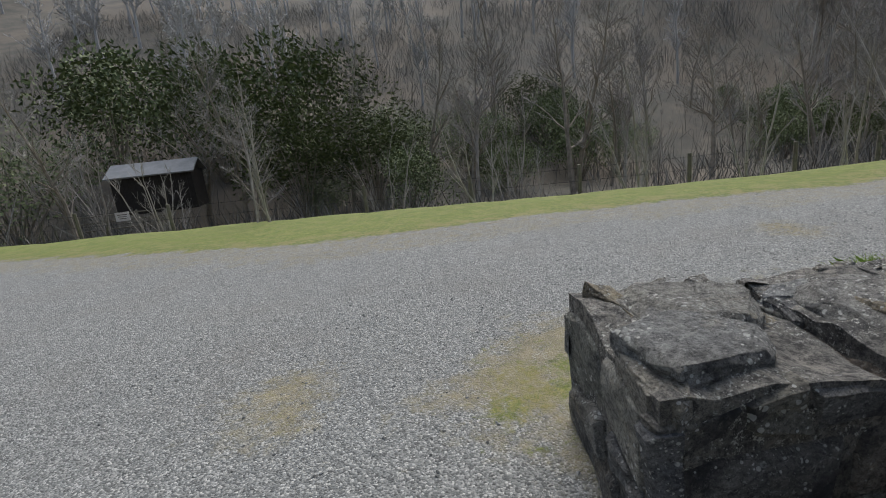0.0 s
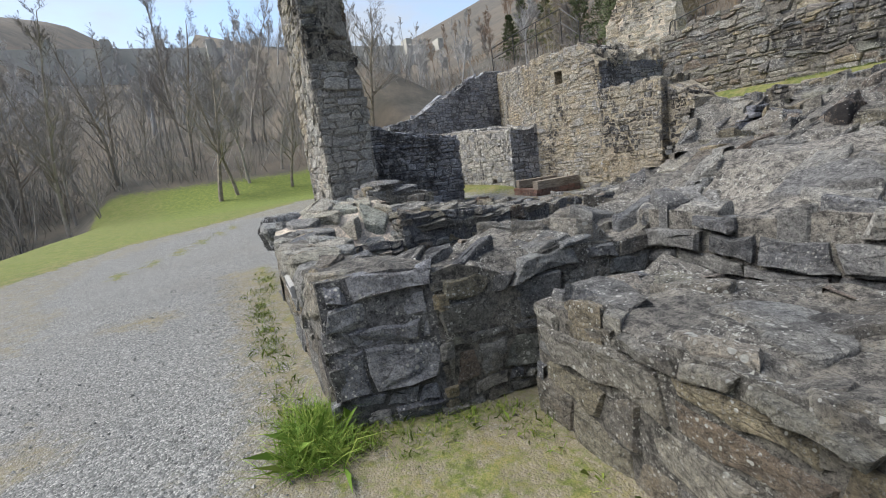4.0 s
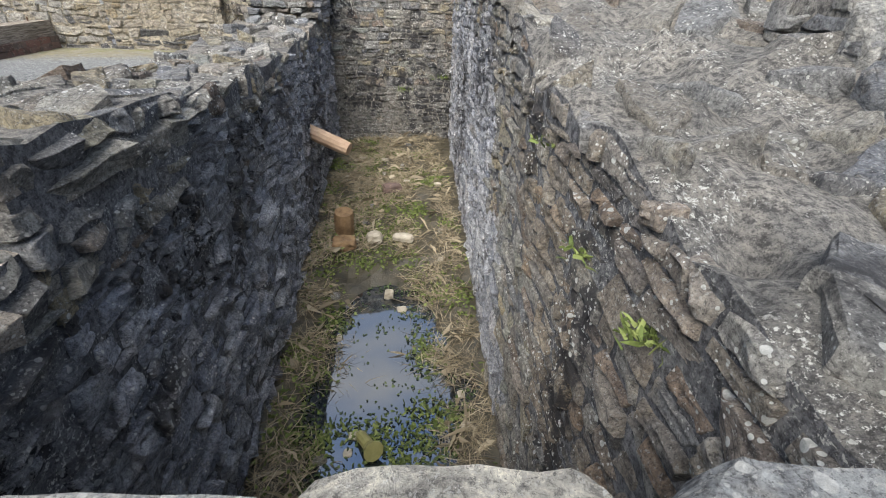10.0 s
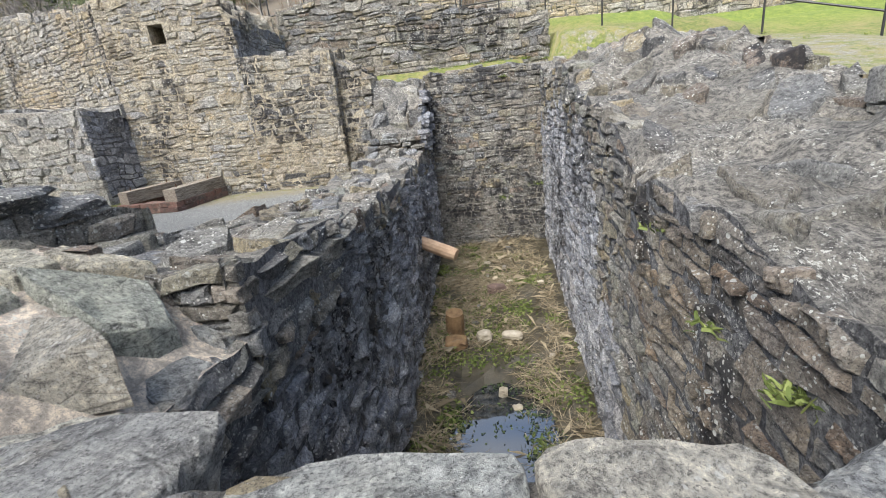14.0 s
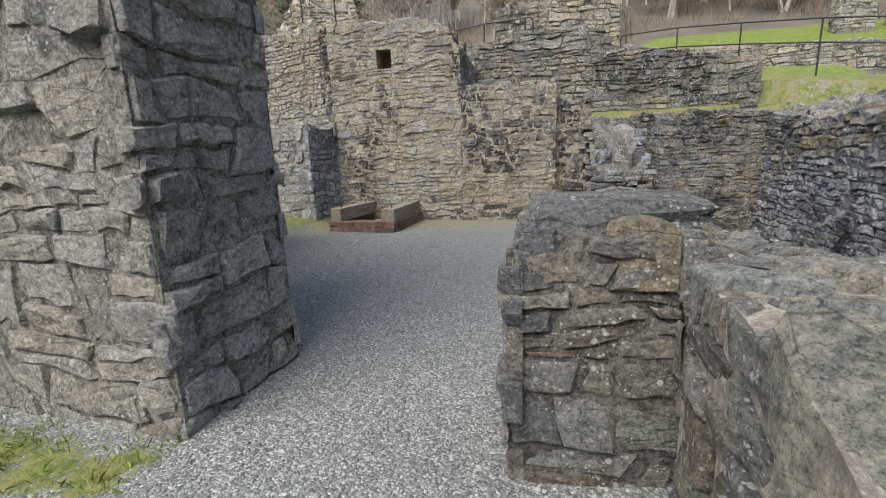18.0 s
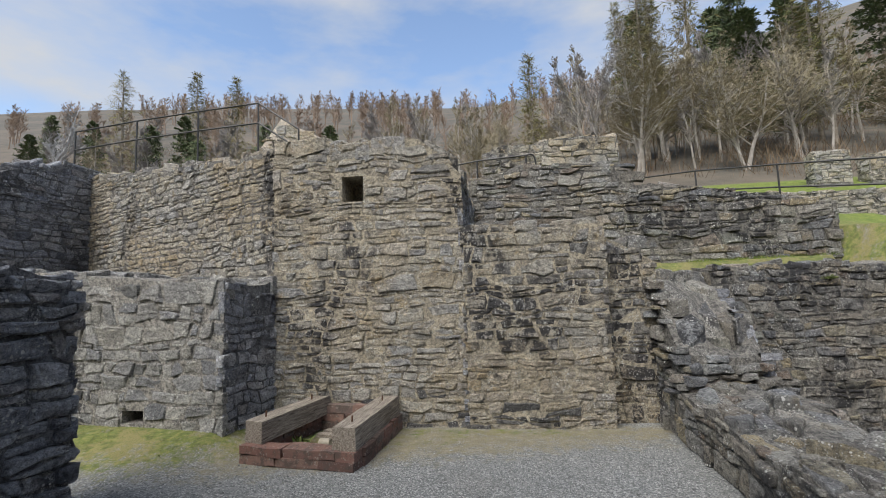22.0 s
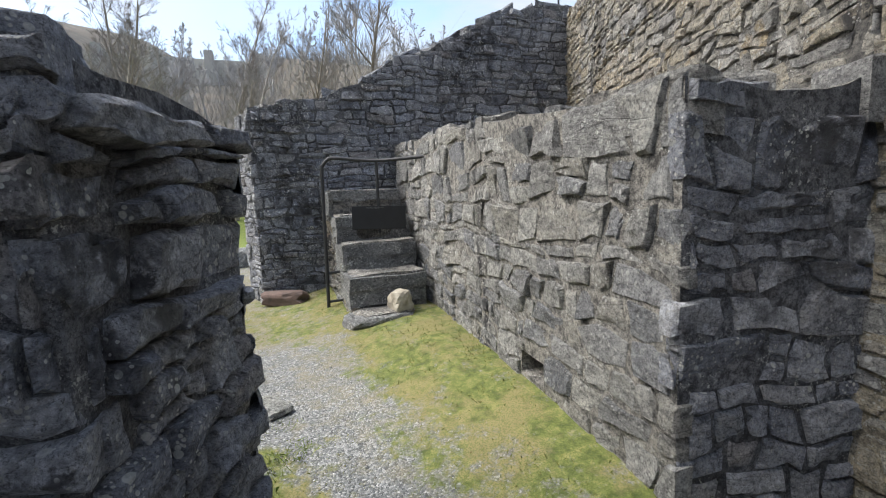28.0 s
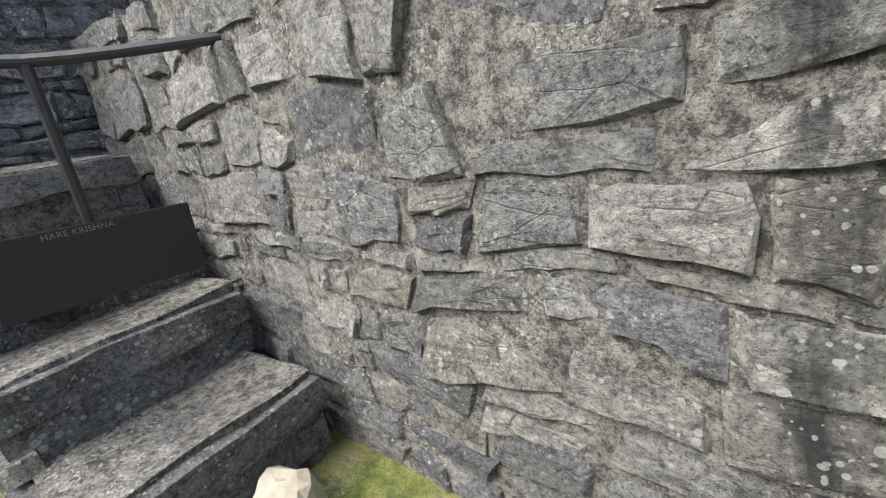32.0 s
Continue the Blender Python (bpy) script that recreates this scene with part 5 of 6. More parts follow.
for x, y in ((-42, 36), (-45, 38), (-48, 37), (-30, 40), (-36, 38), (-62, 44), (-70, 46), (-66, 40)):
    plant(FIR, x, y, random.uniform(0.5, 0.65))


def brush(name, label, mat, n, where, seed, tall=(0.6, 2.2)):
    """Undergrowth on a slope: leaning stalks in loose clumps."""
    rnd = random.Random(seed)
    vs, fs = [], []
    while len(fs) < n:
        x, y = where(rnd)
        if nz(x, y, 2.0, 0.11) + rnd.uniform(-0.4, 0.4) < -0.1:
            continue
        for _ in range(6):
            px, py = x + rnd.gauss(0, 0.7), y + rnd.gauss(0, 0.7)
            z, h, a = ground_z(px, py), rnd.uniform(*tall), rnd.uniform(0, 6.28)
            lean = Vector((rnd.gauss(0, 0.4), rnd.gauss(0, 0.4), 1)) * h
            p, e = Vector((px, py, z - 0.1)), Vector((math.cos(a), math.sin(a), 0)) * rnd.uniform(0.008, 0.022)
            k = len(vs)
            vs += [p - e, p + e, p + lean * 0.6 + e, p + lean, p + lean * 0.6 - e]
            fs.append((k, k + 1, k + 2, k + 3, k + 4))
    return tagged(new(name, mesh_of(name, vs, fs, (mat,))), label, "undergrowth", kind="stuff")


brush("undergrowth", "dark brambles and saplings under the southern wood", M_BRUSH, 34000, lambda r: (r.uniform(-60, 35), -r.uniform(19, 90)), 1, (0.5, 2.2))
brush("undergrowth", "haze-greyed saplings and scrub below the dam", M_BRUSH_W, 26000, lambda r: (-47 - 100 * r.random() ** 1.3, r.uniform(-75, 36)), 2, (0.8, 4.5))
brush("undergrowth", "rusty bracken and saplings on the northern hillside", M_BRACKEN, 22000, lambda r: (r.uniform(-90, 45), r.uniform(27, 80)), 3)


# ---- things ----
def box_bm(sx, sy, sz, bevel=0.01, rough=0.0, cuts=0, seed=0):
    """A box that stands on z=0, with bevelled and, if asked, uneven faces."""
    bm = bmesh.new()
    bmesh.ops.create_cube(bm, size=1.0)
    bmesh.ops.scale(bm, vec=(sx, sy, sz), verts=bm.verts)
    bmesh.ops.translate(bm, vec=(0, 0, sz / 2), verts=bm.verts)
    if cuts:
        bmesh.ops.subdivide_edges(bm, edges=bm.edges[:], cuts=cuts, use_grid_fill=True)
    if bevel and not cuts:
        bmesh.ops.bevel(bm, geom=bm.edges[:], offset=bevel, segments=2, affect="EDGES")
    if rough:
        for v in bm.verts:
            p = v.co
            v.co = p + Vector((nz(p.x * 3 + seed, p.y * 3, p.z * 3), nz(p.x * 3, p.y * 3 + seed, p.z * 3 + 9), nz(p.x * 3, p.y * 3 + 5, p.z * 3 + seed))) * rough
    return bm


def rock_bm(sx, sy, sz, seed, flat=0.66, sub=3):
    bm = bmesh.new()
    bmesh.ops.create_icosphere(bm, subdivisions=sub, radius=1.0)
    for v in bm.verts:
        d = v.co.normalized()
        m = max(abs(d.x), abs(d.y), abs(d.z))
        q = d / m * flat + d * (1 - flat)
        q *= 1 + 0.22 * nz(d.x * 1.3 + seed * 3.1, d.y * 1.3, d.z * 1.3) + 0.08 * nz(d.x * 4 + seed, d.y * 4, d.z * 4)
        v.co = Vector((q.x * sx / 2, q.y * sy / 2, q.z * sz / 2))
    return bm


def rock(name, label, x, y, z, sx, sy, sz, seed, mat, rz=0.0, category="stone", tilt=0.0):
    ob = part(name, rock_bm(sx, sy, sz, seed), mat)
    ob.matrix_basis = pose(x, y, z, tilt, 0, rz)
    return tagged(ob, label, category)


def moved(ob, m):
    ob.matrix_basis = m
    return ob


# the wheel pit: its mud, its pool and what lies in it
M_MUD = plain("wet_black_mud", (0.022, 0.02, 0.014), (0.075, 0.064, 0.04), 4, 0.5, 0, 0.03)
mw = Mat("dark_pool_water", 0.03)
mw.b.inputs["IOR"].default_value = 2.0
M_WATER = mw.done((0.008, 0.012, 0.016), mw.noise(3, 2, 0.5), 0.002, 0.15, spec=1.0)
M_LOG = plain("barkless_log", (0.28, 0.18, 0.11), (0.50, 0.36, 0.25), 5, 0.8, 0, 0.006)
M_ROT = plain("rotten_log", (0.10, 0.06, 0.03), (0.25, 0.16, 0.08), 9, 0.9, 0, 0.012)
M_RED = plain("red_sandstone", (0.065, 0.048, 0.042), (0.16, 0.105, 0.085), 6, 0.9, 0, 0.01)
M_SAND = plain("buff_sandstone", (0.22, 0.19, 0.14), (0.42, 0.385, 0.31), 8, 0.9, 0, 0.01)


def pit_z(x, y):
    mid = abs(x + 8.65) / 1.1
    z = float(np.interp(y, [-6.5, -5, -3.9, -2.6, -1.7, -0.9, 1, 4], [-2.58, -2.58, -2.60, -2.58, -2.50, -2.28, -2.16, -2.06]))
    return z + 0.20 * smooth(mid, 0.35, 0.95) * (1 - smooth(y, -1.5, 0)) + 0.12 * nz(x, y, 0, 1.5) + 0.06 * nz(x, y, 5, 4.2)


def grid_bm(x0, x1, y0, y1, step, f):
    bm = bmesh.new()
    nx, ny = round((x1 - x0) / step), round((y1 - y0) / step)
    v = [[bm.verts.new((x, y, f(x, y))) for x in [lerp(x0, x1, i / nx) for i in range(nx + 1)]] for y in [lerp(y0, y1, j / ny) for j in range(ny + 1)]]
    for j in range(ny):
        for i in range(nx):
            bm.faces.new((v[j][i], v[j][i + 1], v[j + 1][i + 1], v[j + 1][i]))
    return bm


tagged(part("pit_floor", grid_bm(-10.3, -6.9, -6.7, 4.2, 0.16, pit_z), M_MUD), "wet dark mud on the bottom of the wheel pit", "ground", kind="structure")
tagged(part("water", grid_bm(-10.2, -7.1, -6.6, 0.5, 0.5, lambda x, y: -2.47), M_WATER), "still shallow pool that mirrors the sky", "water", kind="structure")


def tufts(name, label, mat, spots, blade, seed, kind="stuff", category="plants", up=1.0):
    """Loose blades or leaves: spots are (x, y, z, how many, how far they spread)."""
    rnd = random.Random(seed)
    vs, fs = [], []
    for x, y, z, n, r in spots:
        for _ in range(n):
            p = Vector((x + rnd.gauss(0, r), y + rnd.gauss(0, r), z))
            d = Vector((rnd.gauss(0, 0.7), rnd.gauss(0, 0.7), up * rnd.uniform(0.2, 1.0))).normalized()
            l, w = blade[0] * rnd.uniform(0.5, 1.3), blade[1] * rnd.uniform(0.6, 1.3)
            a = d.orthogonal().normalized()
            a = a * math.cos(1.0 * len(vs)) + d.cross(a) * math.sin(1.0 * len(vs))
            bend = Vector((rnd.gauss(0, 0.2), rnd.gauss(0, 0.2), -0.18)) * l
            k = len(vs)
            vs += [p - a * w, p + a * w, p + d * l * 0.6 + a * w * 0.8, p + d * l + bend, p + d * l * 0.6 - a * w * 0.8]
            fs.append((k, k + 1, k + 2, k + 3, k + 4))
    ob = new(name, mesh_of(name, vs, fs, (mat,)))
    return tagged(ob, label, category, kind=kind)


rp = random.Random(5)
M_CRESS = foliage("pond_weed", (0.05, 0.07, 0.018), (0.10, 0.13, 0.035), (0.18, 0.21, 0.07))
M_PAD = foliage("floating_leaf", (0.03, 0.045, 0.02), (0.055, 0.08, 0.03), (0.09, 0.12, 0.045))
in_pit = lambda y0, y1: (rp.uniform(-9.75, -7.5), rp.uniform(y0, y1))
straw, weed, pads = [], [], []
for _ in range(2000):
    x, y = in_pit(-6.3, 3.8)
    side = abs(x + 8.65)
    if y < -1.0 and side < 0.42 + 0.3 * nz(x, y, 2.0, 1.1):
        continue
    if nz(x, y, 3.0, 1.7) < -0.15:
        continue
    straw.append((x, y, pit_z(x, y) + 0.01, rp.randrange(8, 18), 0.06))
for _ in range(2600):
    x, y = in_pit(-6.0, 3.8)
    if y < -1.3 and abs(x + 8.75 - 0.1 * math.sin(y * 2)) < 0.5 and y > -3.9:
        continue
    if nz(x, y, 8.0, 1.6) < -0.08:
        continue
    weed.append((x, y, max(pit_z(x, y), -2.47) + 0.01, rp.randrange(5, 12), 0.08))
for _ in range(900):
    x, y = rp.uniform(-9.6, -7.6), rp.uniform(-6.2, -1.2)
    if abs(x + 8.8) < 0.42 and -3.7 < y < -1.7 and rp.random() < 0.9:
        continue
    pads.append((x, y, -2.462, rp.randrange(3, 9), 0.06))
tufts("dead_stems", "pale dead stems strewn over the pit floor", M_STRAW, straw, (0.30, 0.004), 1, up=0.35)
tufts("pond_weed", "low green weed growing on the pit floor", M_CRESS, weed, (0.06, 0.016), 2)
tufts("floating_leaves", "small dark leaves floating on the pool", M_PAD, pads, (0.035, 0.014), 3, up=0.04)


def log_thing(name, label, a, b, r, mat):
    bm = bmesh.new()
    a, b = Vector(a), Vector(b)
    pts = [a.lerp(b, k / 5) + Vector((0.012 * nz(k, 1, r), 0.012 * nz(k, 2, r), 0.012 * nz(k, 3, r))) for k in range(6)]
    tube(bm, pts, [r * (1 + 0.12 * nz(k * 0.7, r * 9, 2)) for k in range(6)], 12)
    return tagged(part(name, bm, mat), label, "log")


log_thing("log", "pale barkless log end jutting from the pit wall", (-9.95, 0.5, -0.80), (-9.18, 0.22, -1.06), 0.115, M_LOG)
log_thing("log", "short rotten log standing in the weed", (-9.28, -0.45, -2.25), (-9.26, -0.50, -1.80), 0.155, M_ROT)
rock("stone", "flat reddish stone lying in the weed", -8.53, 0.98, -2.06, 0.36, 0.24, 0.14, 3, M_RED, 20)
rock("stone", "pale rounded stone in the pit", -8.80, -0.72, -2.14, 0.24, 0.22, 0.16, 4, M_SAND)
rock("stone", "pale flat slab in the pit", -8.36, -0.68, -2.17, 0.32, 0.17, 0.10, 5, M_SAND, -15)
rock("stone", "small white stone in the pool", -8.58, -1.80, -2.42, 0.13, 0.12, 0.11, 6, M_SAND)
rock("stone", "brownish boulder on the pit floor", -9.25, -0.85, -2.16, 0.34, 0.28, 0.18, 8, M_ROT)
M_BOTTLE = plain("olive_plastic", (0.20, 0.19, 0.07), (0.31, 0.29, 0.13), 10, 0.35, 0, 0.001)
bt = bmesh.new()
tube(bt, [(0, 0, 0), (0, 0, 0.05), (0, 0, 0.24), (0, 0, 0.30), (0, 0, 0.33)], [0.045, 0.055, 0.06, 0.09, 0.10], 10)
moved(tagged(part("bottle", bt, M_BOTTLE), "cut-off olive plastic bottle floating in the pool", "bottle"), pose(-8.85, -3.98, -2.44, 70, 10, 25))
for k in range(26):
    x, y = in_pit(-6, 3.6)
    rock("pebble", "small stone on the pit floor", x, y, max(pit_z(x, y), -2.5) + 0.02, rp.uniform(0.06, 0.14), rp.uniform(0.06, 0.12), rp.uniform(0.05, 0.08), k, M_SAND if k % 3 else M_GREY)["group"] = "pit stones"
for x, y, z, n in ((-7.60, -5.75, 0.36, 46), (-7.58, -5.10, 0.28, 16), (-7.55, -4.3, 0.55, 14), (-8.0, 3.86, 1.85, 40), (-7.62, -5.9, -0.55, 14)):
    tufts("fern", "small green fern growing from a joint", M_CRESS, [(x, y, z, int(n * 1.6), 0.045)], (0.07, 0.009), int(50 + n), kind="")["category"] = "fern"

# the plaque on the front wall
pl = part("plaque", box_bm(0.56, 0.035, 0.10, 0.006), M_SLATE_SIGN)
tagged(pl, "pale slate plaque lettered WATERWHEEL PIT", "sign")
rim = bmesh.new()
for a, b in (((-0.265, 0.012), (0.265, 0.012)), ((-0.265, 0.088), (0.265, 0.088)), ((-0.265, 0.012), (-0.265, 0.088)), ((0.265, 0.012), (0.265, 0.088))):
    tube(rim, [(a[0], -0.019, a[1]), (b[0], -0.019, b[1])], 0.004, 4)
part("rim", rim, M_SLATE_SIGN, pl)
M_INK = plain("weathered_lettering", (0.17, 0.17, 0.17), (0.27, 0.27, 0.265), 30, 0.9)


def lettering(text, size, mat, parent, m, spacing=1.0):
    cu = bpy.data.curves.new("lettering", "FONT")
    cu.body, cu.size, cu.extrude, cu.align_x, cu.align_y, cu.space_character = text, size, 0.001, "CENTER", "CENTER", spacing
    cu.materials.append(mat)
    ob = new("lettering", cu)
    ob.parent = parent
    ob.matrix_basis = m
    return ob


lettering("WATERWHEEL PIT", 0.057, M_INK, pl, pose(0, -0.0195, 0.05, 90, 0, 0), 1.12)
moved(pl, pose(-7.63, -7.165, 0.645, 0, -2.0, -4.0))


# iron rails
def rail_thing(name, label, posts, height, bars=(1.0, 0.5), r=0.022, ends=True):
    ob = new(name)
    tagged(ob, label, "railing")
    for x, y, z, h in posts:
        bm = bmesh.new()
        tube(bm, [(x, y, z - 0.3), (x, y, z + h)], r, 8)
        part("post", bm, M_IRON, ob)
    for b in bars:
        bm = bmesh.new()
        tube(bm, [(x, y, z + h * b) for x, y, z, h in posts], r * 0.95, 8)
        part("rail", bm, M_IRON, ob)
    if ends:
        for k, j in ((0, 1), (-1, -2)):
            x, y, z, h = posts[k]
            d = (Vector(posts[k][:2]) - Vector(posts[j][:2])).normalized() * 0.22
            bm = bmesh.new()
            pts = [(x, y, z + h * bars[0]), (x + d.x * 0.7, y + d.y * 0.7, z + h * bars[0]), (x + d.x, y + d.y, z + h * (bars[0] - 0.12)), (x + d.x, y + d.y, z + h * (bars[1] + 0.12)), (x + d.x * 0.7, y + d.y * 0.7, z + h * bars[1]), (x, y, z + h * bars[1])]
            tube(bm, curved(pts, 4), r * 0.95, 8)
            part("end_loop", bm, M_IRON, ob)
    return ob


rp_ = [(lerp(-1.5, -8.9, k / 6), lerp(2.05, 10.3, k / 6)) for k in range(7)]
tops = [2.66, 3.28, 3.82, 4.22, 4.55, 4.85, 5.05]
rail_thing("railing", "black iron handrail along the grass bank", [(x, y, t - 1.08, 1.08) for (x, y), t in zip(rp_, tops)], 1.08)
lrail = [(-24.0, 6.6, 5.45, 1.0), (-22.1, 6.5, 5.55, 1.0), (-20.3, 6.4, 5.6, 1.0), (-18.6, 6.25, 5.6, 1.0), (-17.5, 6.1, 4.85, 0.95)]
rail_thing("railing", "black iron guard rail on top of the upper wall", lrail, 1.0, ends=False)
rail_thing("railing", "short iron handrail between the upper walls", [(-14.6, 7.6, 3.9, 1.1), (-13.4, 7.4, 4.0, 1.1), (-12.2, 7.2, 4.0, 1.1)], 1.0)

# the stone steps
steps = new("stone_steps")
tagged(steps, "worn stone steps of thick slate blocks climbing to the ledge", "steps")
M_TREAD = stone_material("worn_step_slate", ((0.19, 0.195, 0.20), (0.30, 0.30, 0.29), (0.24, 0.245, 0.25)), 0.0, 0.15, 0.8)
for k, (x0, x1, z0, z1, y0, y1) in enumerate(((-20.52, -20.02, 0.0, 0.20, 0.85, 1.60), (-21.12, -20.44, 0.22, 0.66, 0.94, 1.92), (-21.52, -20.98, 0.50, 1.01, 0.96, 1.98), (-22.05, -21.38, 0.85, 1.37, 0.97, 2.02), (-22.62, -21.90, 1.2, 1.73, 0.95, 2.08))):
    lift = z1 - min(z1 - z0, 0.36)
    for n, (za, zb, o) in enumerate(((lift, z1 - 0.15, 0.03), (z1 - 0.15, z1, 0.0)) if k else ((z0, z1, 0.0),)):
        if k == 0:
            continue
        ob = part("tread" if zb == z1 else "riser", box_bm(x1 - x0 - o, y1 - y0, zb - za, 0, 0.035, 7, k * 2.3 + n), M_TREAD, steps)
        ob.location = ((x0 + x1 - o) / 2, (y0 + y1) / 2, za)
    ob = part("grit", box_bm(x1 - x0 - 0.08, y1 - y0 - 0.06, 0.05, 0, 0.03, 7, k * 1.3), M_MORTAR_W, steps) if k else None
    if k == 0:
        continue
    ob.location = ((x0 + x1) / 2 - 0.03, (y0 + y1) / 2 + 0.02, z1 - 0.03)
pad = part("tread", rock_bm(0.56, 0.86, 0.20, 77, 0.85), M_TREAD, steps)
pad.matrix_basis = pose(-20.28, 1.26, 0.16, 0, 0, 4)
bed_grit = part("grit", rock_bm(0.50, 0.66, 0.08, 78, 0.7), M_MORTAR_W, steps)
bed_grit.matrix_basis = pose(-20.34, 1.30, 0.245, 0, 0, 4)
for cx, cl, ch in ((-20.80, 0.62, 0.55), (-21.28, 0.52, 0.92), (-21.68, 0.52, 1.28), (-22.26, 0.70, 1.62)):
    ob = part("step_core", box_bm(cl, 0.90, ch + 0.1, 0, 0.02, 3), M_MORTAR, steps)
    ob.location = (cx, 1.47, -0.1)
side = Stones(steps, M_GREY, (-21, 0.9), 120)
face_stones(side, (-22.6, 0.98), (-20.5, 0.98), lambda u: 0.1, lambda u: float(np.interp(u, [0, 0.6, 0.7, 1.1, 1.2, 1.55, 1.65, 2.1], [1.4, 1.4, 1.1, 1.1, 0.75, 0.75, 0.4, 0.4])), (0.12, 0.26), 0.05)
STONE_SETS.append(side)
rock("stone", "pale squared stone at the foot of the steps", -20.24, 1.50, 0.37, 0.27, 0.25, 0.27, 21, M_SAND, 15)
rock("stone", "flat reddish slab at the foot of the dark wall", -22.3, 0.25, 0.14, 0.75, 0.30, 0.24, 22, M_RED, 55)
rock("stone", "flat slate slab lying on the gravel path", -18.70, -0.04, 0.04, 0.40, 0.22, 0.08, 23, M_PALE, 30)
rock("boulder", "dark squared block standing on the far grass", -27.6, -0.7, 0.18, 0.8, 0.6, 0.55, 24, M_GREY, 15)

hr = new("handrail")
tagged(hr, "bent black iron handrail beside the stone steps", "railing")
b1 = bmesh.new()
tube(b1, curved([(-21.33, 0.78, 0.0), (-21.33, 0.80, 1.0), (-21.33, 0.82, 1.97), (-21.325, 0.84, 2.08), (-21.30, 0.90, 2.15), (-21.26, 1.0, 2.17), (-21.05, 1.5, 2.115), (-20.62, 2.14, 2.135)]), 0.024, 12)
part("rail", b1, M_IRON, hr)
b2 = bmesh.new()
tube(b2, [(-21.05, 1.5, 2.115), (-21.06, 1.5, 1.15)], 0.022, 8)
part("post", b2, M_IRON, hr)
for z in (0.22, 0.62):
    b3 = bmesh.new()
    tube(b3, [(-21.33, 0.79, z), (-21.30, 1.02, z + 0.01)], 0.018, 6)
    part("bracket", b3, M_IRON, hr)
pb = part("board", box_bm(0.025, 0.72, 0.31, 0.004), M_PLATE)
tagged(pb, "matt black board barring the steps, with scratched writing", "board")
moved(pb, pose(-21.035, 1.49, 1.20, -2, 0, -9))
M_SCRATCH = plain("scratches", (0.10, 0.10, 0.10), (0.2, 0.2, 0.19), 40, 0.9)
lettering("HARE KRISHNA", 0.033, M_SCRATCH, pb, pose(0.0145, -0.05, 0.288, 90, 0, 90), 1.05)

# the timber-framed brick box in front of the furnace wall
hearth = new("hearth_box")
tagged(hearth, "low box of red stone blocks with two weathered oak beams", "box")


def timber_mat():
    m = Mat("weathered_oak", 0.85)
    co = m.n.new("ShaderNodeTexCoord").outputs["Object"]
    v = m.n.new("ShaderNodeVectorMath")
    v.operation = "MULTIPLY"
    v.inputs[1].default_value = (14, 0.9, 14)
    m.l.new(co, v.inputs[0])
    gr = m.noise(5, 6, 0.7, v.outputs[0], 1.0)
    col = m.ramp(gr, (0.38, (0.07, 0.056, 0.042)), (0.5, (0.20, 0.17, 0.137)), (0.62, (0.34, 0.30, 0.25)))
    col = m.mix(m.step(m.noise(3, 5, 0.7), 0.55, 0.7, 0.0, 0.6), col, (0.10, 0.075, 0.05))
    return m.done(col, gr, 0.008, 0.8)


M_OAK = timber_mat()
hb = Mat("weathered_red_blocks", 0.92)
hb_col = hb.ramp(hb.rand(), (0.0, (0.085, 0.05, 0.042)), (0.35, (0.19, 0.095, 0.072)), (0.65, (0.12, 0.09, 0.078)), (1.0, (0.23, 0.13, 0.10)))
hb_col = hb.mix(hb.step(hb.noise(9, 8, 0.75), 0.47, 0.60, 0.0, 0.7), hb_col, (0.055, 0.05, 0.042))
hb_col = hb.mix(hb.step(hb.noise(26, 6, 0.8), 0.56, 0.62, 0.0, 0.6), hb_col, (0.34, 0.29, 0.25))
M_HEARTH = hb.done(hb_col, hb.noise(22, 8, 0.75), 0.02, 1.0)
M_RUST = plain("rusty_iron", (0.05, 0.025, 0.015), (0.12, 0.06, 0.03), 30, 0.85)


def beam(a, b, w, h, z):
    a, b = Vector(a), Vector(b)
    L = (b - a).length
    ob = part("beam", box_bm(w, L, h, 0, 0.012, 5, L), M_OAK, hearth)
    ob.matrix_basis = Matrix.Translation((*((a + b) / 2), z)) @ Matrix.Rotation(math.atan2(-(b - a).x, (b - a).y), 4, "Z")
    for t in (0.15, 0.8):
        bm = bmesh.new()
        tube(bm, [(0, L * (t - 0.5), h - 0.02), (0.004, L * (t - 0.5), h + 0.07)], 0.011, 6)
        part("bolt", bm, M_RUST, ob, "rusty iron bolt")
    return ob


FL, FR, BR, BL = Vector((-15.92, 1.34)), Vector((-14.50, 1.11)), Vector((-14.40, 2.60)), Vector((-15.62, 2.66))
beam(FL + Vector((0.11, -0.02)), BL + Vector((0.10, 0)), 0.24, 0.24, 0.195)
beam(FR + Vector((-0.15, -0.02)), BR + Vector((-0.13, 0)), 0.27, 0.24, 0.195)


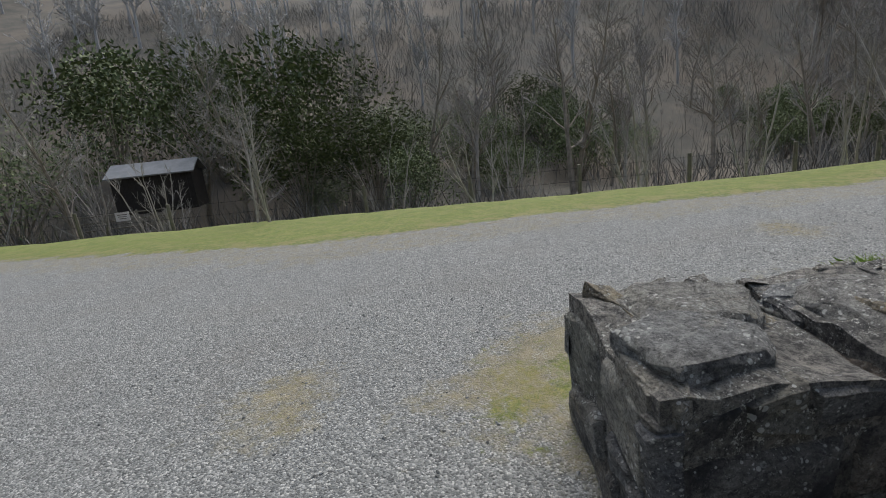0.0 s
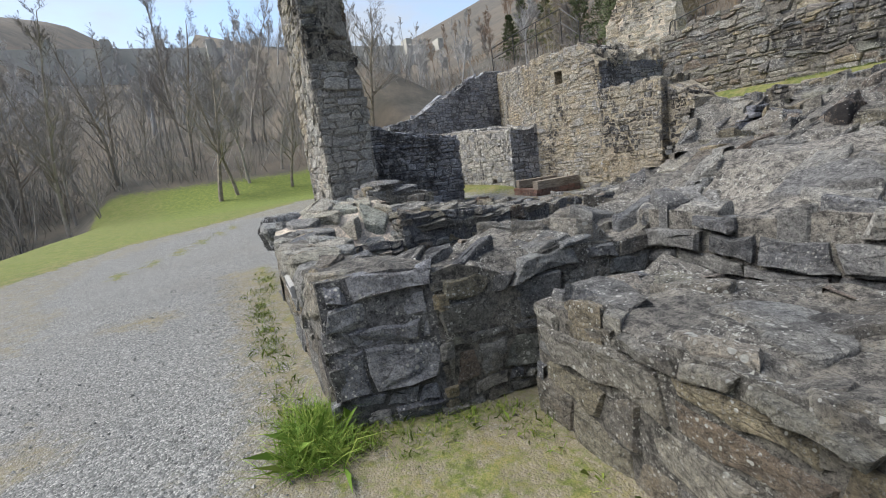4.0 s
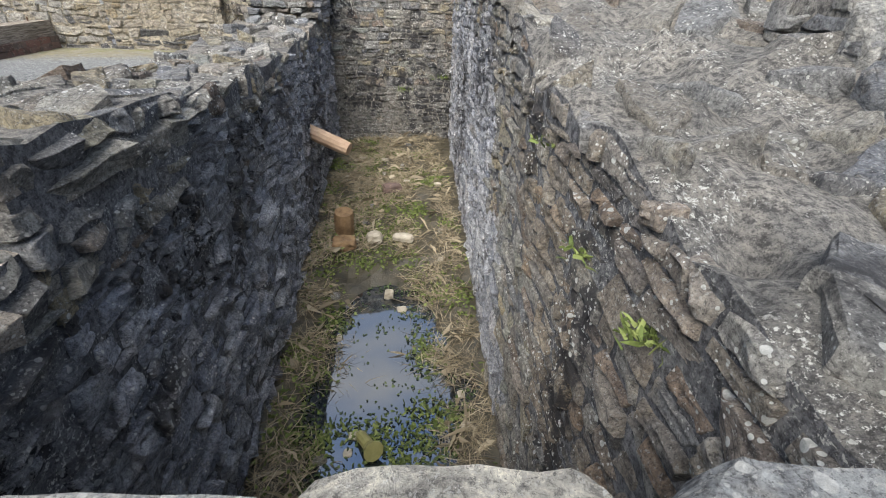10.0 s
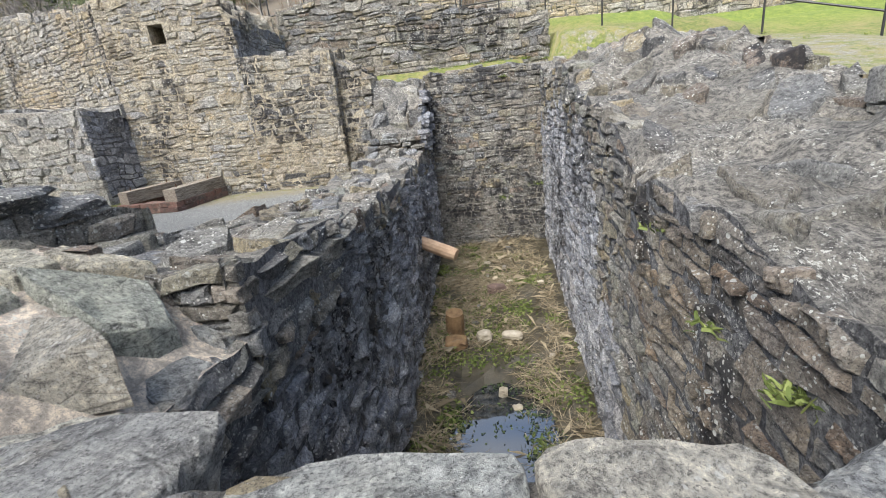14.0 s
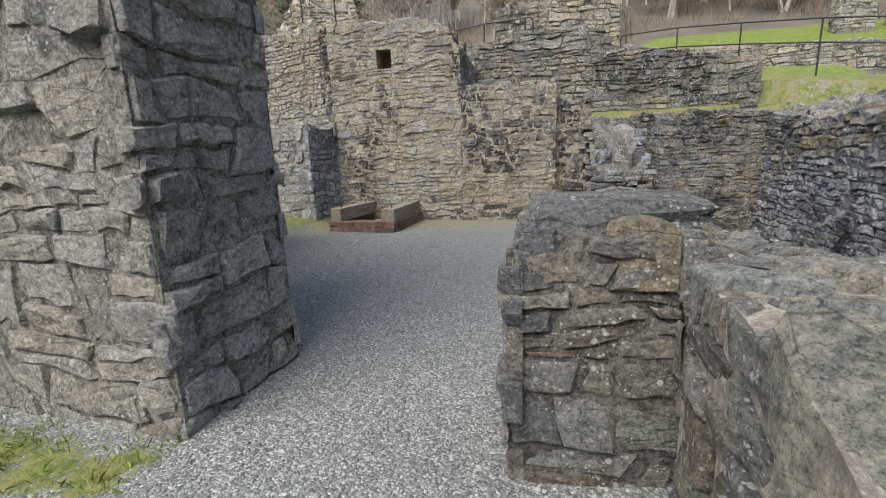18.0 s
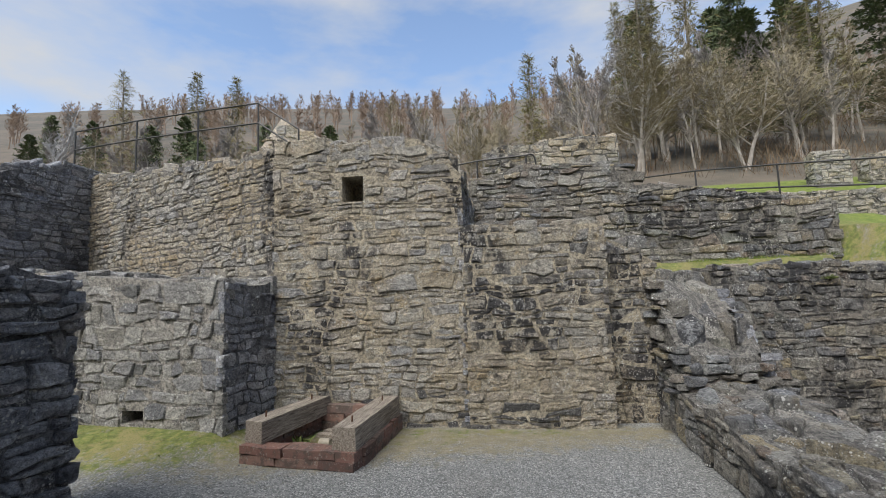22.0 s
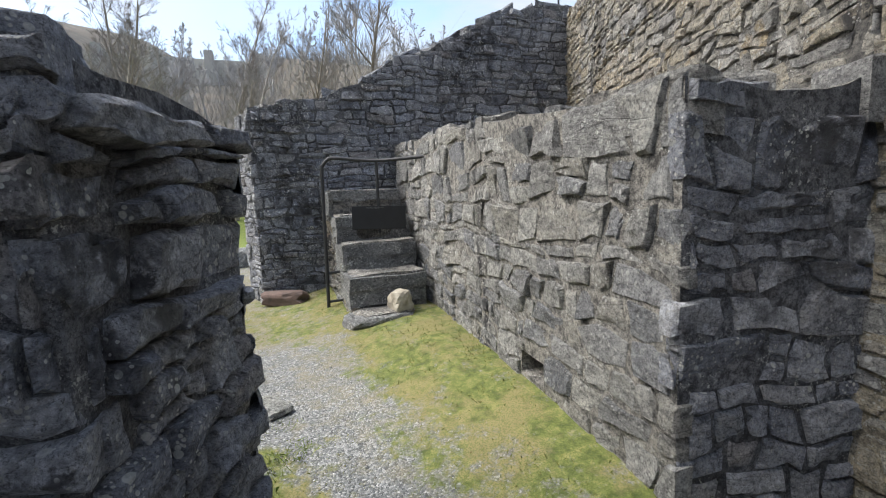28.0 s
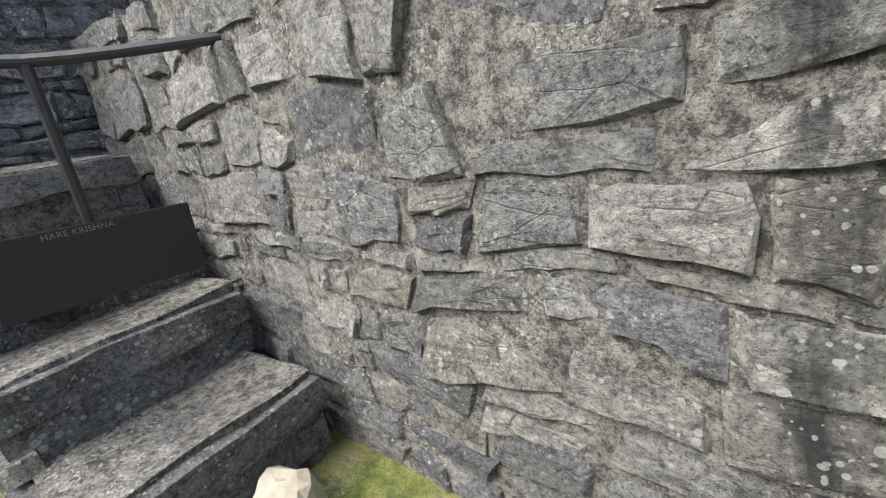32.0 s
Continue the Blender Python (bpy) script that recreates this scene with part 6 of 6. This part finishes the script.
def courses(a, b, n, z0, h, rows, w=0.2):
    d = (b - a)
    for r in range(rows):
        cuts = [0] + sorted((k + 0.25 * random.uniform(-1, 1) + (0.4 if r % 2 else 0)) / n for k in range(1, n)) + [1]
        for t0, t1 in zip(cuts, cuts[1:]):
            if t1 - t0 < 0.03:
                continue
            ob = part("brick", box_bm((t1 - t0) * d.length - 0.008, w, h - 0.004, 0, 0.022, 4, t0 * 9 + r), M_HEARTH, hearth)
            c = a + d * ((t0 + t1) / 2)
            ob.matrix_basis = pose(c.x, c.y, z0 + r * h, random.gauss(0, 0.6), random.gauss(0, 0.6), math.degrees(math.atan2(d.y, d.x)) + random.gauss(0, 1))


courses(FL, FR, 3, 0.0, 0.10, 2)
courses(FR + Vector((-0.05, 0.1)), BR + Vector((-0.05, 0)), 5, 0.0, 0.10, 2)
courses(FL + Vector((0.07, 0.1)), BL + Vector((0.04, 0)), 5, 0.0, 0.10, 2)
courses(BL + Vector((0.1, -0.02)), BR + Vector((-0.1, -0.02)), 4, 0.0, 0.11, 3)
for k, (x, y) in enumerate(((-15.0, 2.05), (-14.98, 2.2))):
    pk = part("plank", box_bm(0.75, 0.10, 0.04, 0, 0.012, 4, k), M_OAK)
    tagged(pk, "split weathered plank lying in the hearth box", "plank")
    moved(pk, pose(x, y, 0.03, 0, 0, -12 - 4 * k))
rock("stone", "small pale stone in the hearth box", -15.12, 1.72, 0.06, 0.15, 0.12, 0.12, 31, M_SAND)
tufts("fern", "small green fern in the hearth box", M_CRESS, [(-15.5, 1.9, 0.02, 40, 0.04)], (0.12, 0.012), 77, kind="")["category"] = "fern"

# the big slab and boulders on the wall tops
rock("stone_slab", "large flat grey slab lying on the wall end", -11.55, -4.85, 1.18, 0.80, 0.52, 0.17, 41, M_GREY, 12, "slab")
rock("stone_slab", "slab of slate on the pier top", -11.42, -4.50, 1.06, 0.66, 0.5, 0.15, 42, M_GREY, -20, "slab")
M_BLUE = plain("blue_slag_glass", (0.035, 0.06, 0.10), (0.12, 0.16, 0.21), 18, 0.25, 0, 0.004)
rock("slag_lump", "round lump of blue glassy slag set in the mortar", -10.66, -6.70, 0.90, 0.07, 0.065, 0.05, 43, M_BLUE)

# far ruins, lawn walls and the dam
far = dict(near=(-9, -7), limit=120, cap=0.5, cell=0.6)
mass("ruin_gable", "pale roofless gable wall standing on the hillside", [(-24.6, 15.4), (-20.6, 16.2), (-20.5, 16.9), (-24.5, 16.1)], 3.0,
     profile((-24.6, 7.6), (-22.9, 10.3), (-20.9, 9.2), (-20.6, 7.0)), "01", M_LIME, M_MORTAR_P, size=(0.22, 0.5), zbase=4.0, category="ruin", kind="", **{**far, "cap": 0})
mass("ruin_house", "roofless house of pale rubble", [(-13.4, 11.3), (-8.9, 11.6), (-8.9, 13.2), (-13.4, 13.0)], 3.0, profile((-13.4, 6.5), (-11, 6.9), (-8.9, 6.9)), "01", M_WARM, size=(0.2, 0.45), zbase=3.6,
     category="ruin", kind="", face_mats={1: M_DARK}, **far)
mass("wall_lawn", "long low dry-stone terrace wall across the lawn", [(-9.0, 14.6), (12, 8.8), (12.2, 9.6), (-8.8, 15.4)], 1.5, profile((-9, 5.2), (12, 3.9)), "0", M_WARM, size=(0.16, 0.4), zbase=3.0, **far)
for x, y, l, h in ((3.6, 21, 1.6, 1.6), (6.4, 21.4, 1.8, 1.3), (9.4, 21.6, 2.6, 1.5)):
    z = ground_z(x, y)
    mass("ruin_fragment", "broken piece of rubble wall on the upper lawn", [(x - l / 2, y - 0.4), (x + l / 2, y - 0.4), (x + l / 2, y + 0.4), (x - l / 2, y + 0.4)], z - 0.5, lambda a, b, z=z, h=h: z + h, "013", M_WARM, size=(0.2, 0.45), zbase=z, category="ruin", kind="", **far)

M_CONC = plain("weathered_dam_concrete", (0.34, 0.335, 0.30), (0.50, 0.49, 0.44), 0.08, 0.9, 0, 0.05)
dam = new("dam")
tagged(dam, "high grey concrete dam with regular buttresses", "dam")
bm = bmesh.new()
prof = [(-150, -6), (-158, 36), (-158.5, 40.5), (-164, 40.5), (-166, -6)]
ends = [[bm.verts.new((x, y, z)) for x, z in prof] for y in (-120, 130)]
for k in range(5):
    j = (k + 1) % 5
    bm.faces.new((ends[0][k], ends[0][j], ends[1][j], ends[1][k]))
part("dam_wall", bm, M_CONC, dam)
pier = box_bm(4.5, 2.2, 44, 0.1)
p0 = part("buttress", pier, M_CONC, dam)
p0.location = (-157.2, -110, -2)
for k in range(1, 19):
    ob = new("buttress", p0.data)
    ob.parent = dam
    ob.location = (-157.2, -110 + 12.5 * k, -2)

# the shed, the notice and the stream fence
shed = new("shed")
tagged(shed, "small dark timber shed with a grey slate roof", "shed")
M_SHED = plain("dark_creosoted_boards", (0.012, 0.010, 0.009), (0.03, 0.025, 0.022), 4, 0.85)
M_ROOF = plain("grey_roof_slates", (0.16, 0.17, 0.18), (0.26, 0.27, 0.28), 2, 0.6)
sx, sy, sz = 8.5, -31.5, -0.6
for k in range(14):
    ob = part("board", box_bm(0.27, 0.04, 2.0, 0.004), M_SHED, shed)
    ob.location = (sx - 1.82 + 0.28 * k, sy + 1.0, sz)
bd = part("body", box_bm(3.9, 1.94, 2.0, 0.01), M_SHED, shed)
bd.location = (sx, sy, sz)
for s in (1, -1):
    rf = part("roof", box_bm(4.3, 1.4, 0.08, 0.01), M_ROOF, shed)
    rf.matrix_basis = pose(sx, sy + s * 0.6, sz + 2.22, -28 * s, 0, 0)
M_POST = plain("grey_fence_post", (0.10, 0.09, 0.07), (0.20, 0.185, 0.15), 6, 0.9)
fence = new("fence")
tagged(fence, "wire stock fence on grey wooden posts above the stream", "fence")
fp = []
for k in range(14):
    x = 12.5 - 2.9 * k
    y = verge_out(x) - 1.6 - 0.3 * nz(k, 0, 0)
    z = ground_z(x, y)
    fp.append((x, y, z))
    bm = bmesh.new()
    tube(bm, [(x, y, z - 0.3), (x + 0.02, y, z + 1.05)], [0.06, 0.055], 7)
    part("post", bm, M_POST, fence)
for h in (0.25, 0.6, 0.95):
    bm = bmesh.new()
    tube(bm, [(x, y, z + h) for x, y, z in fp], 0.007, 4)
    part("wire", bm, M_IRON, fence)
gate = new("gate")
tagged(gate, "field gate with a white notice across the stream", "gate")
M_WHITE = plain("white_notice", (0.62, 0.60, 0.58), (0.75, 0.73, 0.70), 8, 0.6)
gx, gy, gz = 8.3, -27.5, -1.6
for dx in (-1.4, 0, 1.4, 2.8):
    bm = bmesh.new()
    tube(bm, [(gx + dx, gy, gz), (gx + dx, gy, gz + 1.5)], 0.05, 6)
    part("post", bm, M_POST, gate)
for h in (0.4, 0.75, 1.1, 1.4):
    bm = bmesh.new()
    tube(bm, [(gx - 1.4, gy, gz + h), (gx + 2.8, gy, gz + h)], 0.025, 6)
    part("bar", bm, M_POST, gate)
nb = part("notice", box_bm(0.6, 0.03, 0.42, 0.004), M_WHITE, gate, "white notice with red print")
nb.location = (gx + 0.6, gy + 0.06, gz + 1.05)
for k in range(3):
    ln = part("print_line", box_bm(0.42 - 0.06 * k, 0.004, 0.03, 0), M_RED, nb)
    ln.location = (0, 0.018, 0.28 - 0.09 * k)

# loose chippings on the gravel
def chippings(spots, seed):
    """Small broken stones lying on the yard, each a skewed four-sided spindle."""
    rnd = random.Random(seed)
    vs, fs = [], []
    for x, y in spots:
        r, a, k = 0.004 + 0.011 * rnd.random() ** 3, rnd.uniform(0, 6.28), len(vs)
        z = ground_z(x, y) + r * 0.2
        for i in range(4):
            q = r * rnd.uniform(0.7, 1.5)
            vs.append((x + q * math.cos(a + 1.57 * i), y + q * math.sin(a + 1.57 * i), z + rnd.uniform(-0.2, 0.2) * r))
        vs += [(x + rnd.uniform(-0.5, 0.5) * r, y + rnd.uniform(-0.5, 0.5) * r, z + r * rnd.uniform(0.4, 0.9))]
        fs += [(k + i, k + (i + 1) % 4, k + 4) for i in range(4)]
    return tagged(new("chippings", mesh_of("chippings", vs, fs, (M_CHIP,))), "loose grey slate chippings strewn over the gravel yard", "gravel", kind="stuff")


M_CHIP = foliage("slate_chippings", (0.07, 0.073, 0.072), (0.17, 0.175, 0.17), (0.34, 0.34, 0.325))
LINE = ((-1.5, -6.5, 2.2), (-3.5, -8.4, 1.8), (-6.5, -8.9, 1.6), (-9.0, -8.0, 1.2), (-11.8, -7.3, 0.9), (-12.5, -5.0, 0.8), (-13.0, -2.5, 1.5), (-14.0, -0.3, 1.4), (-16.2, -0.2, 0.6), (-18.5, -0.6, 0.8), (-21, -1.5, 1.2))
rc = random.Random(17)
spots = []
while len(spots) < 26000:
    k = rc.randrange(len(LINE) - 1)
    t = rc.random()
    (xa, ya, ra), (xb, yb, rb) = LINE[k], LINE[k + 1]
    x, y = lerp(xa, xb, t) + rc.gauss(0, 1) * lerp(ra, rb, t), lerp(ya, yb, t) + rc.gauss(0, 1) * lerp(ra, rb, t)
    if zone(x, y)[0] < 0.3 and ground_z(x, y) < 0.15 and not (-10.5 < x < -7.0 and -7.0 < y < 4.0):
        spots.append((x, y))
chippings(spots, 18)

# grass at the feet of the walls
gt = []
rg = random.Random(9)
def along(a, b, n, spread, count, r=0.06):
    for _ in range(n):
        t = rg.random()
        x, y = lerp(a[0], b[0], t) + rg.gauss(0, spread), lerp(a[1], b[1], t) + rg.gauss(0, spread)
        gt.append((x, y, ground_z(x, y) - 0.01, count, r))
along((-6.55, -7.42), (-6.25, -7.1), 26, 0.06, 26, 0.05)
along((-6.3, -7.0), (-5.9, -6.2), 20, 0.10, 18)
along((-5.8, -6.25), (-3.0, -6.45), 26, 0.08, 12)
along((-9.8, -7.35), (-6.6, -7.42), 60, 0.06, 14)
along((-12.0, -7.0), (-9.8, -7.35), 24, 0.08, 14)
along((-17.3, -5.2), (-13.8, -5.55), 60, 0.14, 20)
along((-18.1, 0.0), (-16.9, -0.3), 20, 0.15, 14)
along((-9.7, 4.7), (-7.1, 4.9), 50, 0.2, 20)
along((-7.0, 0.5), (-3.0, 3.5), 60, 0.8, 12)
tall = []
for _ in range(30):
    x, y = -6.42 + rg.gauss(0, 0.10), -7.36 + rg.gauss(0, 0.07)
    tall.append((x, y, ground_z(x, y) - 0.01, 70, 0.05))
tufts("grass_tuft", "tall green grass tuft at the wall corner", M_TUFT, tall, (0.27, 0.0024), 14, kind="", category="grass", up=1.6)
tufts("grass", "tufts of grass along the foot of the walls", M_GRASS, gt + gt, (0.085, 0.0022), 12, up=1.5)

turf = []
for _ in range(5200):
    x, y = rg.uniform(-24.0, -16.3), rg.uniform(-0.6, 1.9)
    g, w, dd = zone(x, y)
    if rg.random() < (g - 0.25) * (0.8 + 1.3 * nz(x, y, 0, 1.3)) and y < 2.1 - 0.09 * (x + 16.4) * -1 + 0.6:
        turf.append((x, y, ground_z(x, y) - 0.005, 5, 0.05))
M_MOSS = foliage("mossy_turf", (0.085, 0.10, 0.022), (0.15, 0.16, 0.035), (0.25, 0.22, 0.08))
tufts("turf", "short mossy turf beside the gravel path", M_MOSS, turf, (0.030, 0.0025), 13, up=1.6)

for st in STONE_SETS:
    st.build()
